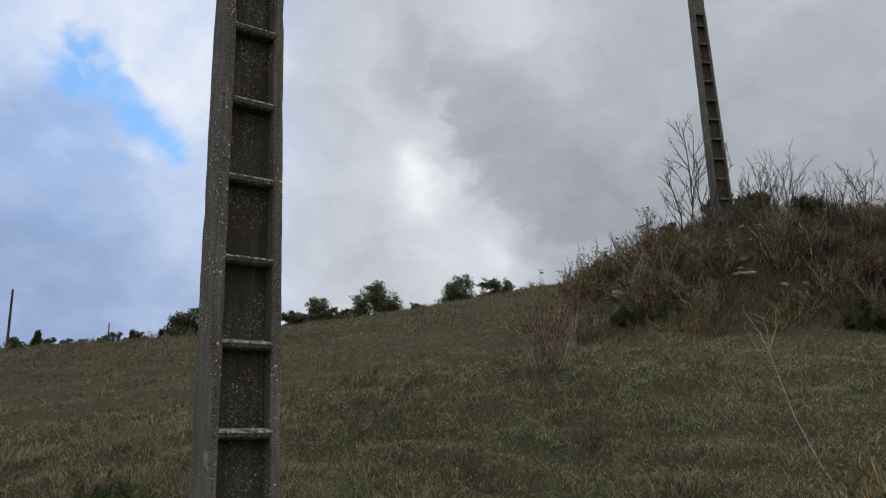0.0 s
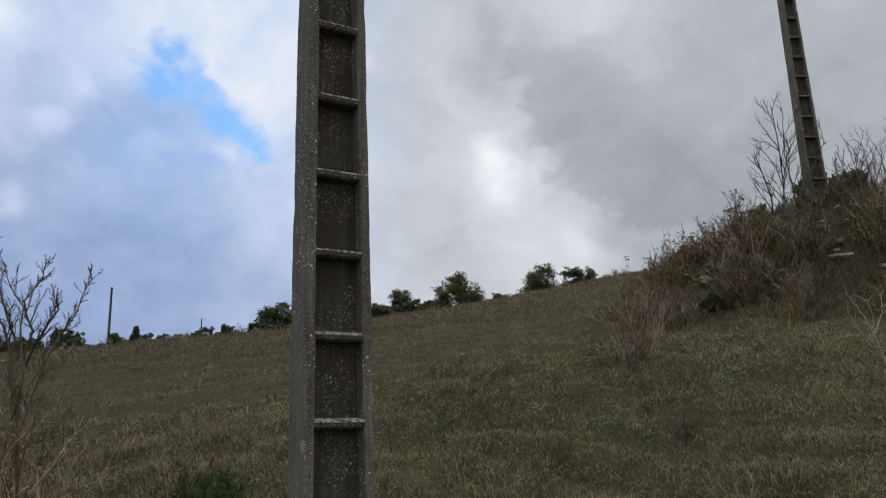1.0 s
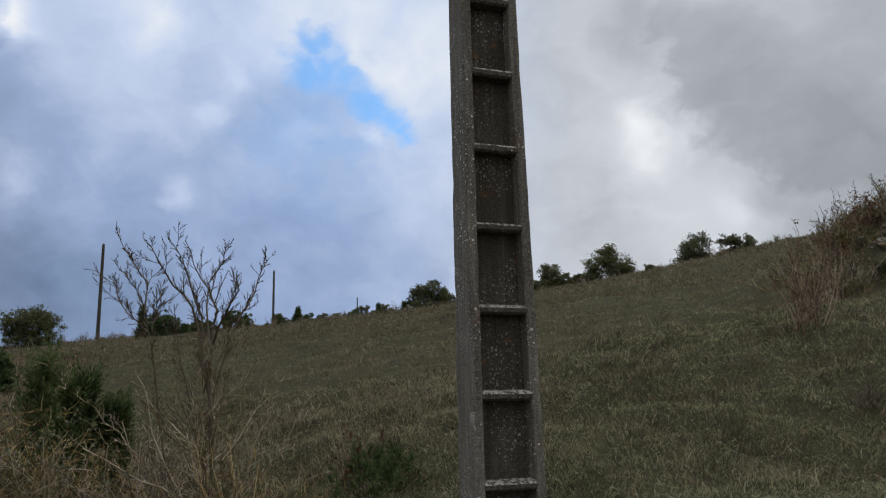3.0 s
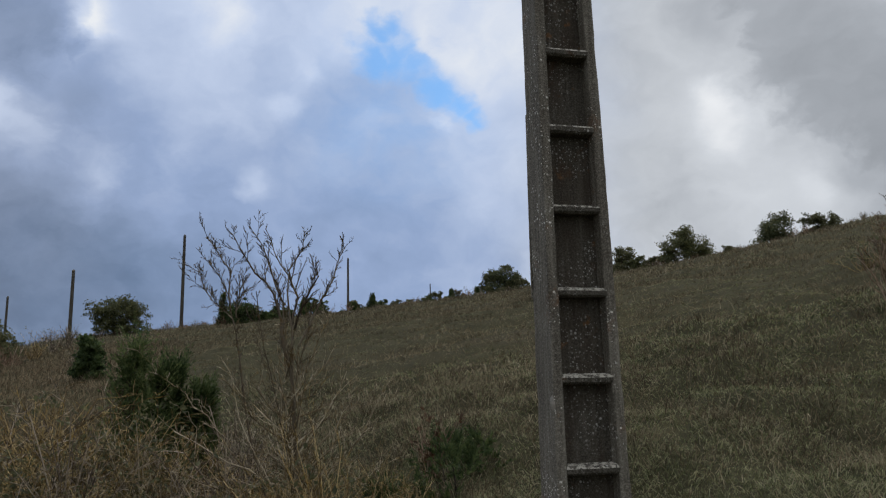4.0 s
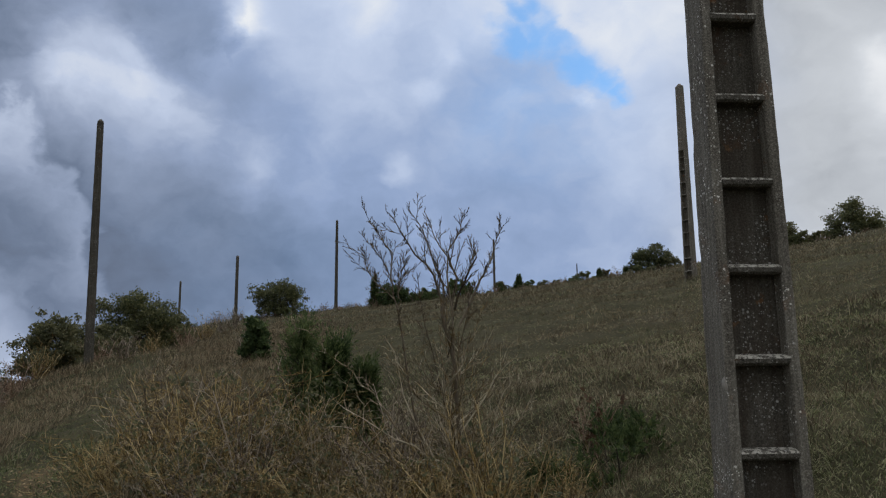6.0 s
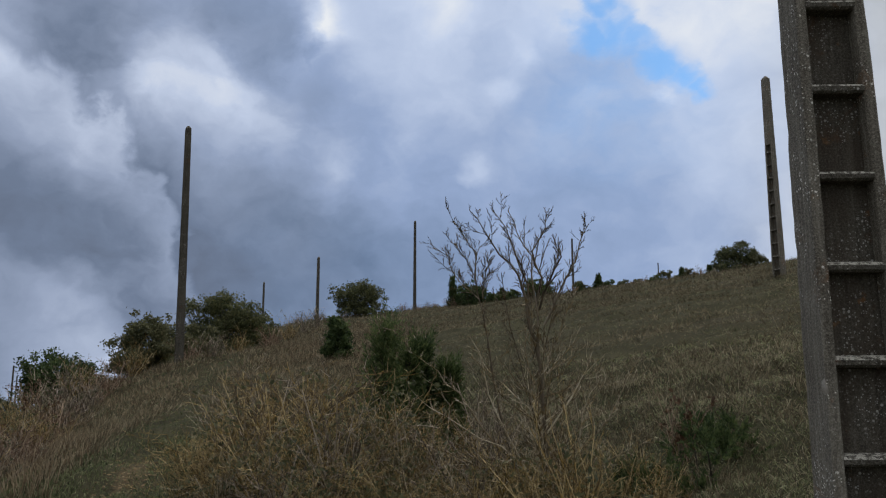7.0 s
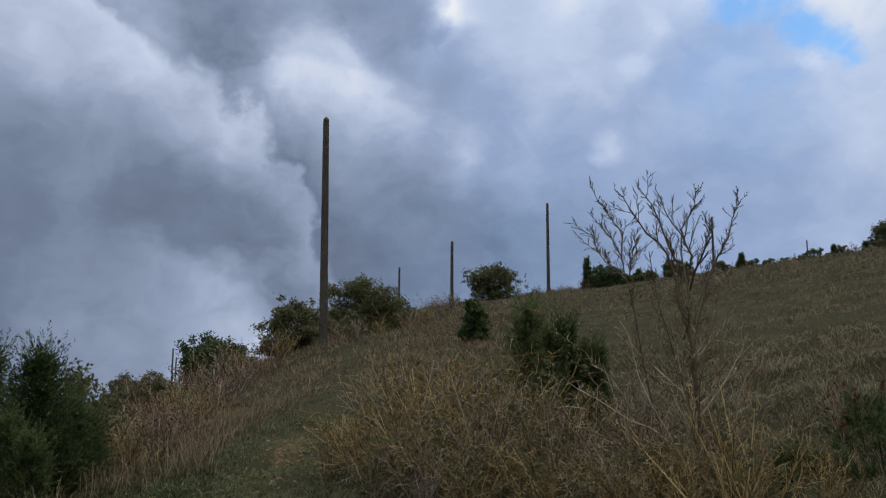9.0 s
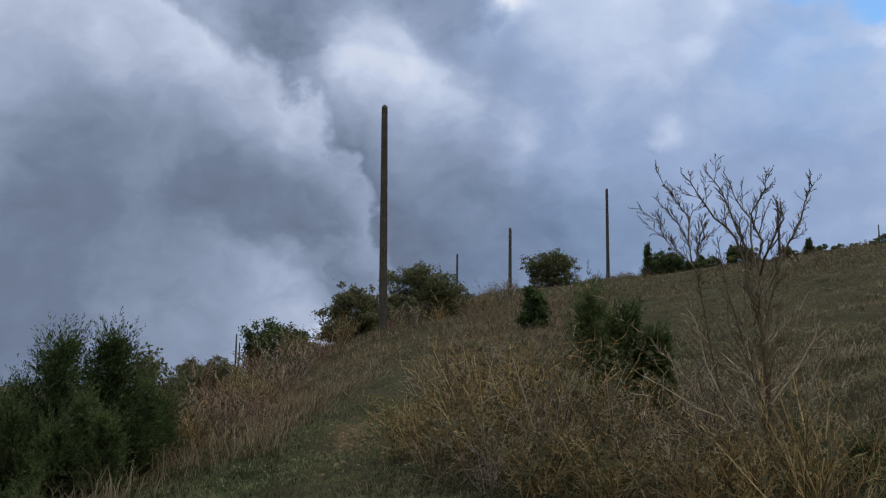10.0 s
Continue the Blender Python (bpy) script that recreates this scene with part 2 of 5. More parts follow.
def concrete(k, tone=1.2, spots=0.82, patch_at=0.45):
    where = k.add("ShaderNodeTexCoord").outputs["Object"]
    own = k.add("ShaderNodeObjectInfo").outputs["Random"]
    seat = k.vec("ADD", where, k.vec("SCALE", (3.1, 1.7, 2.3), scale=own))
    big = k.noise(seat, 2.6, 4, 0.6).outputs["Fac"]
    streak = k.noise(k.vec("MULTIPLY", seat, (34, 34, 1.6)), 1.0, 5, 0.65).outputs["Fac"]
    fine = k.noise(seat, 95, 5, 0.75).outputs["Fac"]
    t = tone
    base = k.ramp(streak, [(0.34, (0.036 * t, 0.031 * t, 0.024 * t)), (0.5, (0.115 * t, 0.102 * t, 0.082 * t)), (0.66, (0.27 * t, 0.25 * t, 0.205 * t))])
    base = k.mix(0.4, base, k.ramp(big, [(0.35, (0.075 * t, 0.062 * t, 0.047 * t)), (0.65, (0.20 * t, 0.18 * t, 0.145 * t))]))
    base = k.mix(0.5, base, k.ramp(fine, [(0.38, (0.024 * t, 0.020 * t, 0.016 * t)), (0.5, (0.11 * t, 0.097 * t, 0.077 * t)), (0.66, (0.36 * t, 0.33 * t, 0.275 * t))]))
    # pale and orange lichen in small round patches
    spot = None
    for scale, lo, keep in ((85, 0.24, spots + 0.01), (40, 0.19, spots - 0.02)):
        v = k.add("ShaderNodeTexVoronoi")
        k.link(k.vec("ADD", seat, k.vec("SCALE", k.noise(seat, 40, 3).outputs["Color"], scale=0.010)), v.inputs["Vector"])
        v.inputs["Scale"].default_value = scale
        pick = k.math("GREATER_THAN", k.add_sep(v.outputs["Color"]), keep)
        patchy = k.step(k.noise(seat, 4.5, 3).outputs["Fac"], patch_at, patch_at + 0.15)
        one = k.math("MULTIPLY", k.math("MULTIPLY", k.step(v.outputs["Distance"], lo + 0.16, lo), pick), patchy)
        spot = one if spot is None else k.math("MAXIMUM", spot, one)
    base = k.mix(k.math("MULTIPLY", spot, 0.9), base, (0.74 * t, 0.71 * t, 0.64 * t))
    rust = k.step(k.noise(seat, 4.5, 4, 0.65, 0.5).outputs["Fac"], 0.58, 0.72)
    base = k.mix(k.math("MULTIPLY", rust, 0.5), base, (0.17 * t, 0.075 * t, 0.03 * t))
    relief = k.math("ADD", k.math("MULTIPLY", fine, 0.6), k.math("ADD", k.math("MULTIPLY", streak, 0.6), k.math("MULTIPLY", spot, 0.3)))
    return base, relief


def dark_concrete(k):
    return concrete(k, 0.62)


# stained web concrete; its low tone also stands in for recess shade
def shaded_web_concrete(k):
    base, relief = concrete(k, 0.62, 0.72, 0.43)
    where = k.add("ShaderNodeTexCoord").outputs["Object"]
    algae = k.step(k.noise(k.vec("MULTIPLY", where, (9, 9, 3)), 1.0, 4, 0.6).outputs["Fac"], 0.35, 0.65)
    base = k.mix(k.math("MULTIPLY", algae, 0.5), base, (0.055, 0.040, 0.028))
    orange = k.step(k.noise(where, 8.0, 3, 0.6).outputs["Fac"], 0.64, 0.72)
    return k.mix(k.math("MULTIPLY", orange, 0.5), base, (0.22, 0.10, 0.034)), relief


def add_sep(self, colour):
    n = self.add("ShaderNodeSeparateColor")
    self.link(colour, n.inputs[0])
    return n.outputs[0]


Nodes.add_sep = add_sep


def lichen_top(k):
    """Concrete whose upward faces carry pale crusts of lichen."""
    base, relief = concrete(k, 0.66)
    where = k.add("ShaderNodeTexCoord").outputs["Object"]
    up = k.add("ShaderNodeSeparateXYZ")
    k.link(k.add("ShaderNodeNewGeometry").outputs["Normal"], up.inputs[0])
    crust = k.step(k.noise(where, 38, 5, 0.7).outputs["Fac"], 0.44, 0.56)
    top = k.math("MULTIPLY", k.step(up.outputs[2], 0.1, 0.6), crust)
    face = k.math("MULTIPLY", k.step(k.noise(where, 60, 4, 0.7).outputs["Fac"], 0.58, 0.66), 0.3)
    return k.mix(k.math("MAXIMUM", k.math("MULTIPLY", top, 0.8), face), base, (0.54, 0.50, 0.42)), relief


def soil(k):
    where = k.add("ShaderNodeTexCoord").outputs["Object"]
    big = k.noise(where, 0.16, 5, 0.6).outputs["Fac"]
    mid = k.noise(where, 1.3, 5, 0.65).outputs["Fac"]
    fine = k.noise(where, 24, 5, 0.7).outputs["Fac"]
    green = k.ramp(mid, [(0.3, (0.022, 0.022, 0.011)), (0.55, (0.052, 0.050, 0.026)), (0.75, (0.105, 0.092, 0.050))])
    dry = k.ramp(fine, [(0.3, (0.028, 0.024, 0.015)), (0.6, (0.070, 0.060, 0.036)), (0.8, (0.14, 0.12, 0.076))])
    c = k.mix(k.step(big, 0.52, 0.72), green, dry)
    c = k.mix(0.35, c, dry)
    trod = k.add("ShaderNodeAttribute", attribute_name="trodden").outputs["Fac"]
    stony = k.step(k.math("ADD", trod, k.math("MULTIPLY_ADD", mid, 0.8, -0.4)), 0.42, 0.72)
    earth = k.ramp(fine, [(0.25, (0.040, 0.030, 0.018)), (0.55, (0.105, 0.078, 0.044)), (0.78, (0.26, 0.20, 0.115))])
    c = k.mix(k.math("MULTIPLY", stony, 0.8), c, earth)
    return c, k.math("ADD", fine, k.math("MULTIPLY", mid, 1.5))


def blades(dark, mid, pale):
    def build(k):
        isle = k.add("ShaderNodeNewGeometry").outputs["Random Per Island"]
        where = k.add("ShaderNodeTexCoord").outputs["Object"]
        patch = k.noise(where, 0.28, 3, 0.6).outputs["Fac"]
        tuft = k.noise(where, 3.6, 4, 0.65).outputs["Fac"]
        c = k.ramp(k.math("ADD", k.math("MULTIPLY_ADD", isle, 0.9, -0.1), k.math("ADD", k.math("MULTIPLY_ADD", patch, 0.7, -0.48), k.math("MULTIPLY_ADD", tuft, 1.5, -0.43))), [(0.15, dark), (0.5, mid), (0.85, pale)])
        return c, None
    return build


def bark(dark, mid, pale, lichen=None):
    def build(k):
        where = k.add("ShaderNodeTexCoord").outputs["Object"]
        isle = k.add("ShaderNodeNewGeometry").outputs["Random Per Island"]
        n = k.noise(where, 9, 4, 0.65).outputs["Fac"]
        f = k.noise(where, 90, 3, 0.6).outputs["Fac"]
        c = k.ramp(k.math("ADD", k.math("MULTIPLY", n, 0.4), k.math("MULTIPLY", isle, 0.62)), [(0.16, dark), (0.45, mid), (0.78, pale)])
        if lichen:
            c = k.mix(k.math("MULTIPLY", k.step(k.noise(where, 14, 4, 0.7).outputs["Fac"], 0.50, 0.64), 0.7), c, lichen)
        return c, f
    return build


def leaf(dark, mid, pale):
    def build(k):
        isle = k.add("ShaderNodeNewGeometry").outputs["Random Per Island"]
        own = k.add("ShaderNodeObjectInfo").outputs["Random"]
        where = k.add("ShaderNodeTexCoord").outputs["Object"]
        n = k.noise(where, 2.5, 3, 0.6).outputs["Fac"]
        v = k.math("ADD", k.math("MULTIPLY", isle, 0.55), k.math("ADD", k.math("MULTIPLY_ADD", n, 0.7, -0.15), k.math("MULTIPLY_ADD", own, 0.2, -0.1)))
        return k.ramp(v, [(0.15, dark), (0.5, mid), (0.88, pale)]), None
    return build


def limestone(k):
    where = k.add("ShaderNodeTexCoord").outputs["Object"]
    a = k.noise(where, 6, 5, 0.65).outputs["Fac"]
    b = k.noise(where, 45, 4, 0.7).outputs["Fac"]
    c = k.ramp(a, [(0.3, (0.14, 0.12, 0.095)), (0.55, (0.30, 0.27, 0.225)), (0.75, (0.46, 0.43, 0.37))])
    return k.mix(0.3, c, k.ramp(b, [(0.3, (0.1, 0.09, 0.07)), (0.7, (0.42, 0.38, 0.33))])), b


# the same concrete at about half its tone, for poles beyond bearing 20
DARK_CONCRETE = surface("darker_concrete", dark_concrete, 0.95, 0.006, 0.1)
SHADED_WEB = surface("stained_shaded_concrete", shaded_web_concrete, 0.95, 0.006, 0.1)
CONCRETE = surface("weathered_concrete", concrete, 0.95, 0.006, 0.15)
RUNG = surface("lichened_concrete", lichen_top, 0.95, 0.006, 0.15)
SOIL = surface("grassy_soil", soil, 1.0, 0.03, 0.05)
GRASS = surface("green_grass", blades((0.042, 0.049, 0.023), (0.136, 0.150, 0.068), (0.315, 0.31, 0.178)), 0.8, 0, 0.15, 0.35)
LUSH = surface("dark_green_grass", blades((0.024, 0.034, 0.014), (0.076, 0.098, 0.040), (0.18, 0.195, 0.095)), 0.8, 0, 0.15, 0.35)
STRAW = surface("dry_grass", blades((0.12, 0.090, 0.054), (0.235, 0.185, 0.115), (0.42, 0.36, 0.245)), 0.85, 0, 0.12, 0.3)
RUSTY = surface("rusty_grass", blades((0.095, 0.066, 0.040), (0.19, 0.138, 0.084), (0.36, 0.285, 0.185)), 0.85, 0, 0.12, 0.3)
DULL = surface("dull_brown_grass", blades((0.050, 0.040, 0.025), (0.115, 0.093, 0.057), (0.235, 0.198, 0.128)), 0.85, 0, 0.12, 0.3)
TWIG_GREY = surface("grey_twigs", bark((0.055, 0.042, 0.032), (0.15, 0.118, 0.088), (0.48, 0.40, 0.31)), 0.9, 0.002, 0.15)
TWIG_GOLD = surface("lichened_golden_twigs", bark((0.030, 0.022, 0.013), (0.165, 0.110, 0.047), (0.54, 0.42, 0.22), (0.36, 0.235, 0.056)), 0.9, 0.002, 0.15)
TWIG_RED = surface("reddish_twigs", bark((0.080, 0.050, 0.036), (0.20, 0.128, 0.086), (0.42, 0.32, 0.23)), 0.9, 0.002, 0.15)
TWIG_DARK = surface("dark_grey_twigs", bark((0.045, 0.035, 0.028), (0.11, 0.088, 0.068), (0.26, 0.22, 0.17)), 0.9, 0.002, 0.15)
TWIG_PALE = surface("pale_golden_twigs", bark((0.045, 0.034, 0.022), (0.150, 0.112, 0.066), (0.52, 0.45, 0.33), (0.26, 0.18, 0.065)), 0.9, 0.002, 0.15)
TREE_TWIG = surface("dark_brown_twigs", bark((0.032, 0.025, 0.019), (0.075, 0.058, 0.040), (0.22, 0.18, 0.13), (0.15, 0.098, 0.036)), 0.9, 0.002, 0.15)
BARK = surface("dark_bark", bark((0.02, 0.017, 0.014), (0.05, 0.042, 0.034), (0.10, 0.085, 0.07)), 0.95, 0.01, 0.1)
BONE = surface("bleached_twigs", bark((0.22, 0.19, 0.14), (0.38, 0.34, 0.27), (0.55, 0.50, 0.42)), 0.9, 0.001, 0.15)
OAK = surface("oak_leaves", leaf((0.035, 0.044, 0.020), (0.088, 0.100, 0.044), (0.19, 0.175, 0.075)), 0.6, 0, 0.3, 0.45)
OAK_DULL = surface("dull_oak_leaves", leaf((0.050, 0.055, 0.028), (0.115, 0.118, 0.058), (0.23, 0.205, 0.105)), 0.65, 0, 0.3, 0.45)
NEEDLE = surface("juniper_needles", leaf((0.026, 0.043, 0.017), (0.074, 0.108, 0.040), (0.18, 0.21, 0.080)), 0.65, 0, 0.2, 0.4)
RUSSET = surface("russet_leaves", leaf((0.055, 0.034, 0.023), (0.115, 0.068, 0.041), (0.20, 0.126, 0.075)), 0.8, 0, 0.15, 0.3)
GRAVEL = surface("tan_gravel", leaf((0.10, 0.07, 0.04), (0.20, 0.14, 0.075), (0.38, 0.30, 0.19)), 0.95, 0, 0.1)
ROCK = surface("pale_limestone", limestone, 0.95, 0.01, 0.15)

# ---------------------------------------------------------------- building helpers


def mesh_of(name, verts, faces, smooth=False):
    """A mesh from arrays of corners and of equal-sided faces."""
    v, f = np.asarray(verts, np.float32).reshape(-1, 3), np.asarray(faces, np.int32)
    m = bpy.data.meshes.new(name)
    n, k = f.shape
    m.vertices.add(len(v))
    m.vertices.foreach_set("co", v.ravel())
    m.loops.add(n * k)
    m.loops.foreach_set("vertex_index", f.ravel())
    m.polygons.add(n)
    m.polygons.foreach_set("loop_start", np.arange(0, n * k, k, dtype=np.int32))
    m.polygons.foreach_set("loop_total", np.full(n, k, np.int32))
    m.polygons.foreach_set("use_smooth", np.full(n, smooth, bool))
    m.update(calc_edges=True)
    return m


def thing(name, label, category, m=None, group="", kind=""):
    """An Empty at the base of a thing, for its parts."""
    ob = tagged(new(name), label, category, group, kind)
    ob.empty_display_size = 0.2
    if m is not None:
        ob.matrix_basis = m
    return ob


def part(name, data, material, parent, label=""):
    """One mesh object under a thing or a part; data is a bmesh or a mesh."""
    if isinstance(data, bmesh.types.BMesh):
        m = bpy.data.meshes.new(name)
        data.to_mesh(m)
        data.free()
        data = m
    if not data.materials:
        data.materials.append(material)
    ob = new(name, data)
    ob.parent = parent
    return tagged(ob, label)


def smooth_step(a, b, v):
    u = np.clip((v - a) / (b - a), 0, 1)
    return u * u * (3 - 2 * u)


def rise(x, y):
    """Height of the hillside, without its small unevenness."""
    x, y = np.asarray(x, float), np.asarray(y, float)
    r = np.hypot(x, y)
    cross = 0.045 * x * (1 - 0.5 * smooth_step(0, 40, x))
    down = np.maximum(0, (-x - y) / 1.414 - 3.0)
    fall = 0.2 * down ** 2 / (down + 4)
    ahead = 0.2 * (y - np.maximum(0, y - 45.0) ** 2 / 70.0)
    ahead = ahead + 0.5 * np.exp(-((x - 4) ** 2 + (y - 14) ** 2) / 60.0) + 2.6 * np.exp(-((x - 14) ** 2 / 260 + (y - 66) ** 2 / 700.0))
    ahead = ahead + 0.7 * np.exp(-((x + 24) ** 2 + (y - 15) ** 2) / 40.0) + 0.8 * np.exp(-((x + 46) ** 2 + (y - 40) ** 2) / 200.0)
    bank = 2.5 * smooth_step(14.4, 18.6, y + 0.04 * x) * (0.22 * smooth_step(0.2, 3.2, x) + 0.78 * smooth_step(1.6, 7.8, x)) * (1 - smooth_step(21, 38, y))
    behind = 12 * np.tanh(y / 60)
    near = np.where(y < 0, behind, ahead + bank) + cross - fall
    w = 1 - smooth_step(95, 260, r)
    far = -14 - 0.021 * np.maximum(0, r - 260) + 4 * np.sin(x * 0.004 + 1) * np.cos(y * 0.003)
    return near * w + far * (1 - w)


def humps(x, y):
    """Tussocky unevenness of the ground."""
    r = np.hypot(x, y)
    h = 0.055 * np.sin(2.1 * x + 1.3 * np.sin(1.1 * y)) * np.sin(1.9 * y + 0.7 * np.sin(1.7 * x))
    h = h + 0.045 * np.sin(3.3 * x + 2 * np.sin(0.9 * y) + 1) * np.sin(3.7 * y + 2 * np.sin(0.8 * x)) + 0.10 * np.sin(0.71 * x + 0.4) * np.sin(0.63 * y + np.sin(0.5 * x)) + 0.02 * np.sin(5.3 * x + y) * np.sin(4.7 * y - x)
    return h * smooth_step(0.5, 3.0, r) * (1 - smooth_step(60, 150, r))


def ground_z(x, y):
    return rise(x, y) + humps(np.asarray(x, float), np.asarray(y, float))


def on_ground(x, y, sink=0.0, turn=0.0, size=1.0, lean=0.0):
    return pose(x, y, float(ground_z(x, y)) - sink, lean, 0, turn) @ Matrix.Diagonal((size, size, size, 1))


def at_bearing(az, r):
    a = radians(az)
    return -math.sin(a) * r, math.cos(a) * r


def plant_at(az, r):
    """Like at_bearing, seen from the later half of the walk for what lies left."""
    a, s = radians(az), float(smooth_step(12, 32, az))
    return -math.sin(a) * r - 0.31 * s, math.cos(a) * r - 0.09 * s


# small places in the meadow worn down to the soil: x, y, half width
BARE_SPOTS = [(0.59, 7.26, 0.22), (0.95, 7.3, 0.30), (-0.78, 6.32, 0.25), (0.2, 9.6, 0.2)]
PATH_R = [0, 6, 7.7, 10, 11.8, 13.4, 15.5, 19, 24, 30, 45]
PATH_AZ = [67, 62.4, 61.2, 59, 57.3, 56.3, 55.2, 54.2, 52.6, 51, 48]


def path_mask(x, y):
    """How trodden the ground is: the footpath that climbs past the tall poles."""
    along = np.hypot(x, y)
    centre = np.radians(np.interp(along, PATH_R, PATH_AZ))
    off = np.abs((-x) * np.cos(centre) - y * np.sin(centre))
    worn = np.exp(-(off / (0.6 - 0.2 * smooth_step(13, 20, along))) ** 2) * (1 - 0.5 * smooth_step(14, 24, along)) * (1 - smooth_step(30, 45, along)) * (y > -2)
    for bx, by, wide in BARE_SPOTS:
        worn = np.maximum(worn, 0.9 * np.exp(-((x - bx) ** 2 + 2.5 * (y - by) ** 2) / wide ** 2))
    return worn


def gravel_mask(x, y):
    """Where the footpath is worn down to gravel."""
    r = np.hypot(x, y)
    return np.where(x > -3, 0.9, 0.10 + 0.72 * np.exp(-((r - 10.6) / 1.4) ** 2))


# ---------------------------------------------------------------- ground

even = np.linspace(-1, 1, 331)
line = np.sign(even) * (22 * np.abs(even) + 53 * np.abs(even) ** 3 + 2425 * np.abs(even) ** 11)
gx, gy = np.meshgrid(line - 3, line + 9, indexing="xy")
ids = np.arange(gx.size).reshape(gx.shape)
quads = np.stack([ids[:-1, :-1], ids[:-1, 1:], ids[1:, 1:], ids[1:, :-1]], -1).reshape(-1, 4)
ground_mesh = mesh_of("ground", np.stack([gx, gy, ground_z(gx, gy)], -1), quads, True)
ground_mesh.attributes.new("trodden", "FLOAT", "POINT").data.foreach_set("value", (path_mask(gx, gy) ** 4 * gravel_mask(gx, gy)).astype(np.float32).ravel())
ground_mesh.materials.append(SOIL)
ground = tagged(new("ground", ground_mesh), "olive-brown hillside of rough grass with a worn footpath", "hillside", kind="structure")

# ---------------------------------------------------------------- concrete poles

POLE_TALL, POLE_PLAIN, RUNGS = 8.2, 5.55, 11
rail_w = 0.063


def front_w(z):
    return 0.442 - 0.018 * z


def depth_w(z):
    return 0.275 - 0.010 * z


def loft(levels, wear=0.0, seed=0):
    """A closed column through rectangles with cut corners: (z, x0, x1, y0, y1, cut)."""
    rnd = random.Random(seed)
    bm = bmesh.new()
    rings = []
    for z, x0, x1, y0, y1, c in levels:
        ring = []
        for x, y in ((x0 + c, y0), (x1 - c, y0), (x1, y0 + c), (x1, y1 - c), (x1 - c, y1), (x0 + c, y1), (x0, y1 - c), (x0, y0 + c)):
            chip = wear * rnd.random() ** 4
            cx, cy = (x0 + x1) / 2, (y0 + y1) / 2
            ring.append(bm.verts.new((x + (cx - x) * chip + rnd.uniform(-1, 1) * wear * 0.01, y + (cy - y) * chip * 0.5, z)))
        rings.append(ring)
    for a, b in zip(rings, rings[1:]):
        for i in range(8):
            bm.faces.new((a[i], a[(i + 1) % 8], b[(i + 1) % 8], b[i]))
    bm.faces.new(rings[-1])
    bm.faces.new(rings[0][::-1])
    return bm


def utility_pole(m, label, stone_mat, rung_mat):
    ob = thing("utility_pole", label, "utility pole", m, "concrete poles on the hillside")
    zs = [-0.6 + i * (POLE_PLAIN + 0.6) / 60 for i in range(61)]
    for sgn, seed in ((-1, 3), (1, 8)):
        rows = []
        for z in zs:
            f, d = front_w(z) / 2, depth_w(z) / 2
            x0, x1 = (-f, -f + rail_w) if sgn < 0 else (f - rail_w, f)
            rows.append((z, x0, x1, -d, d, 0.011))
        part("side_rail", loft(rows, 0.16, seed), stone_mat, ob)
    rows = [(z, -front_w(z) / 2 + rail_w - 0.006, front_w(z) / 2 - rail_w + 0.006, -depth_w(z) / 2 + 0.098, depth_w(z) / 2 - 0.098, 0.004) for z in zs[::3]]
    part("recessed_web", loft(rows, 0.02, 5), SHADED_WEB if stone_mat is CONCRETE else stone_mat, ob, "dark recessed concrete web spotted with lichen")
    for i in range(RUNGS):
        z = 0.25 + 0.5 * i
        f, d = front_w(z) / 2 - rail_w + 0.012, depth_w(z) / 2
        rows = [(z - 0.030, -f, f, -d + 0.020, d - 0.020, 0.004), (z - 0.018, -f, f, -d + 0.006, d - 0.006, 0.004), (z + 0.006, -f, f, -d + 0.004, d - 0.004, 0.004),
                (z + 0.020, -f, f, -d + 0.014, d - 0.014, 0.004), (z + 0.034, -f, f, -d + 0.07, d - 0.07, 0.004)]
        part("rung", loft(rows, 0.03, 20 + i), rung_mat, ob)
    top = []
    for i in range(25):
        z = POLE_PLAIN + i * (POLE_TALL - POLE_PLAIN) / 24
        top.append((z, -front_w(z) / 2, front_w(z) / 2, -depth_w(z) / 2, depth_w(z) / 2, 0.018))
    z = POLE_TALL + 0.11
    top.append((z, -0.035, 0.035, -0.035, 0.035, 0.012))
    part("pole_head", loft(top, 0.05, 9), stone_mat, ob, "plain solid concrete top with a pointed cap")
    return ob


POLE_LABEL = "weathered grey concrete pole with recessed climbing rungs"
near_pole = utility_pole(pose(-1.169, 4.756, 1.015, 0, -0.2, 36), "weathered brown-grey concrete pole with rungs and pale lichen", CONCRETE, RUNG)
patch_bm = bmesh.new()
bmesh.ops.create_icosphere(patch_bm, subdivisions=2, radius=0.03)
for v in patch_bm.verts:
    v.co = Vector((v.co.x * 0.28, v.co.y * 1.0, v.co.z * 1.5)) * (1 + 0.5 * noise.noise(v.co * 40)) + Vector((-front_w(0.62) / 2 + 0.006, -0.10, 0.62))
dark_pole = None
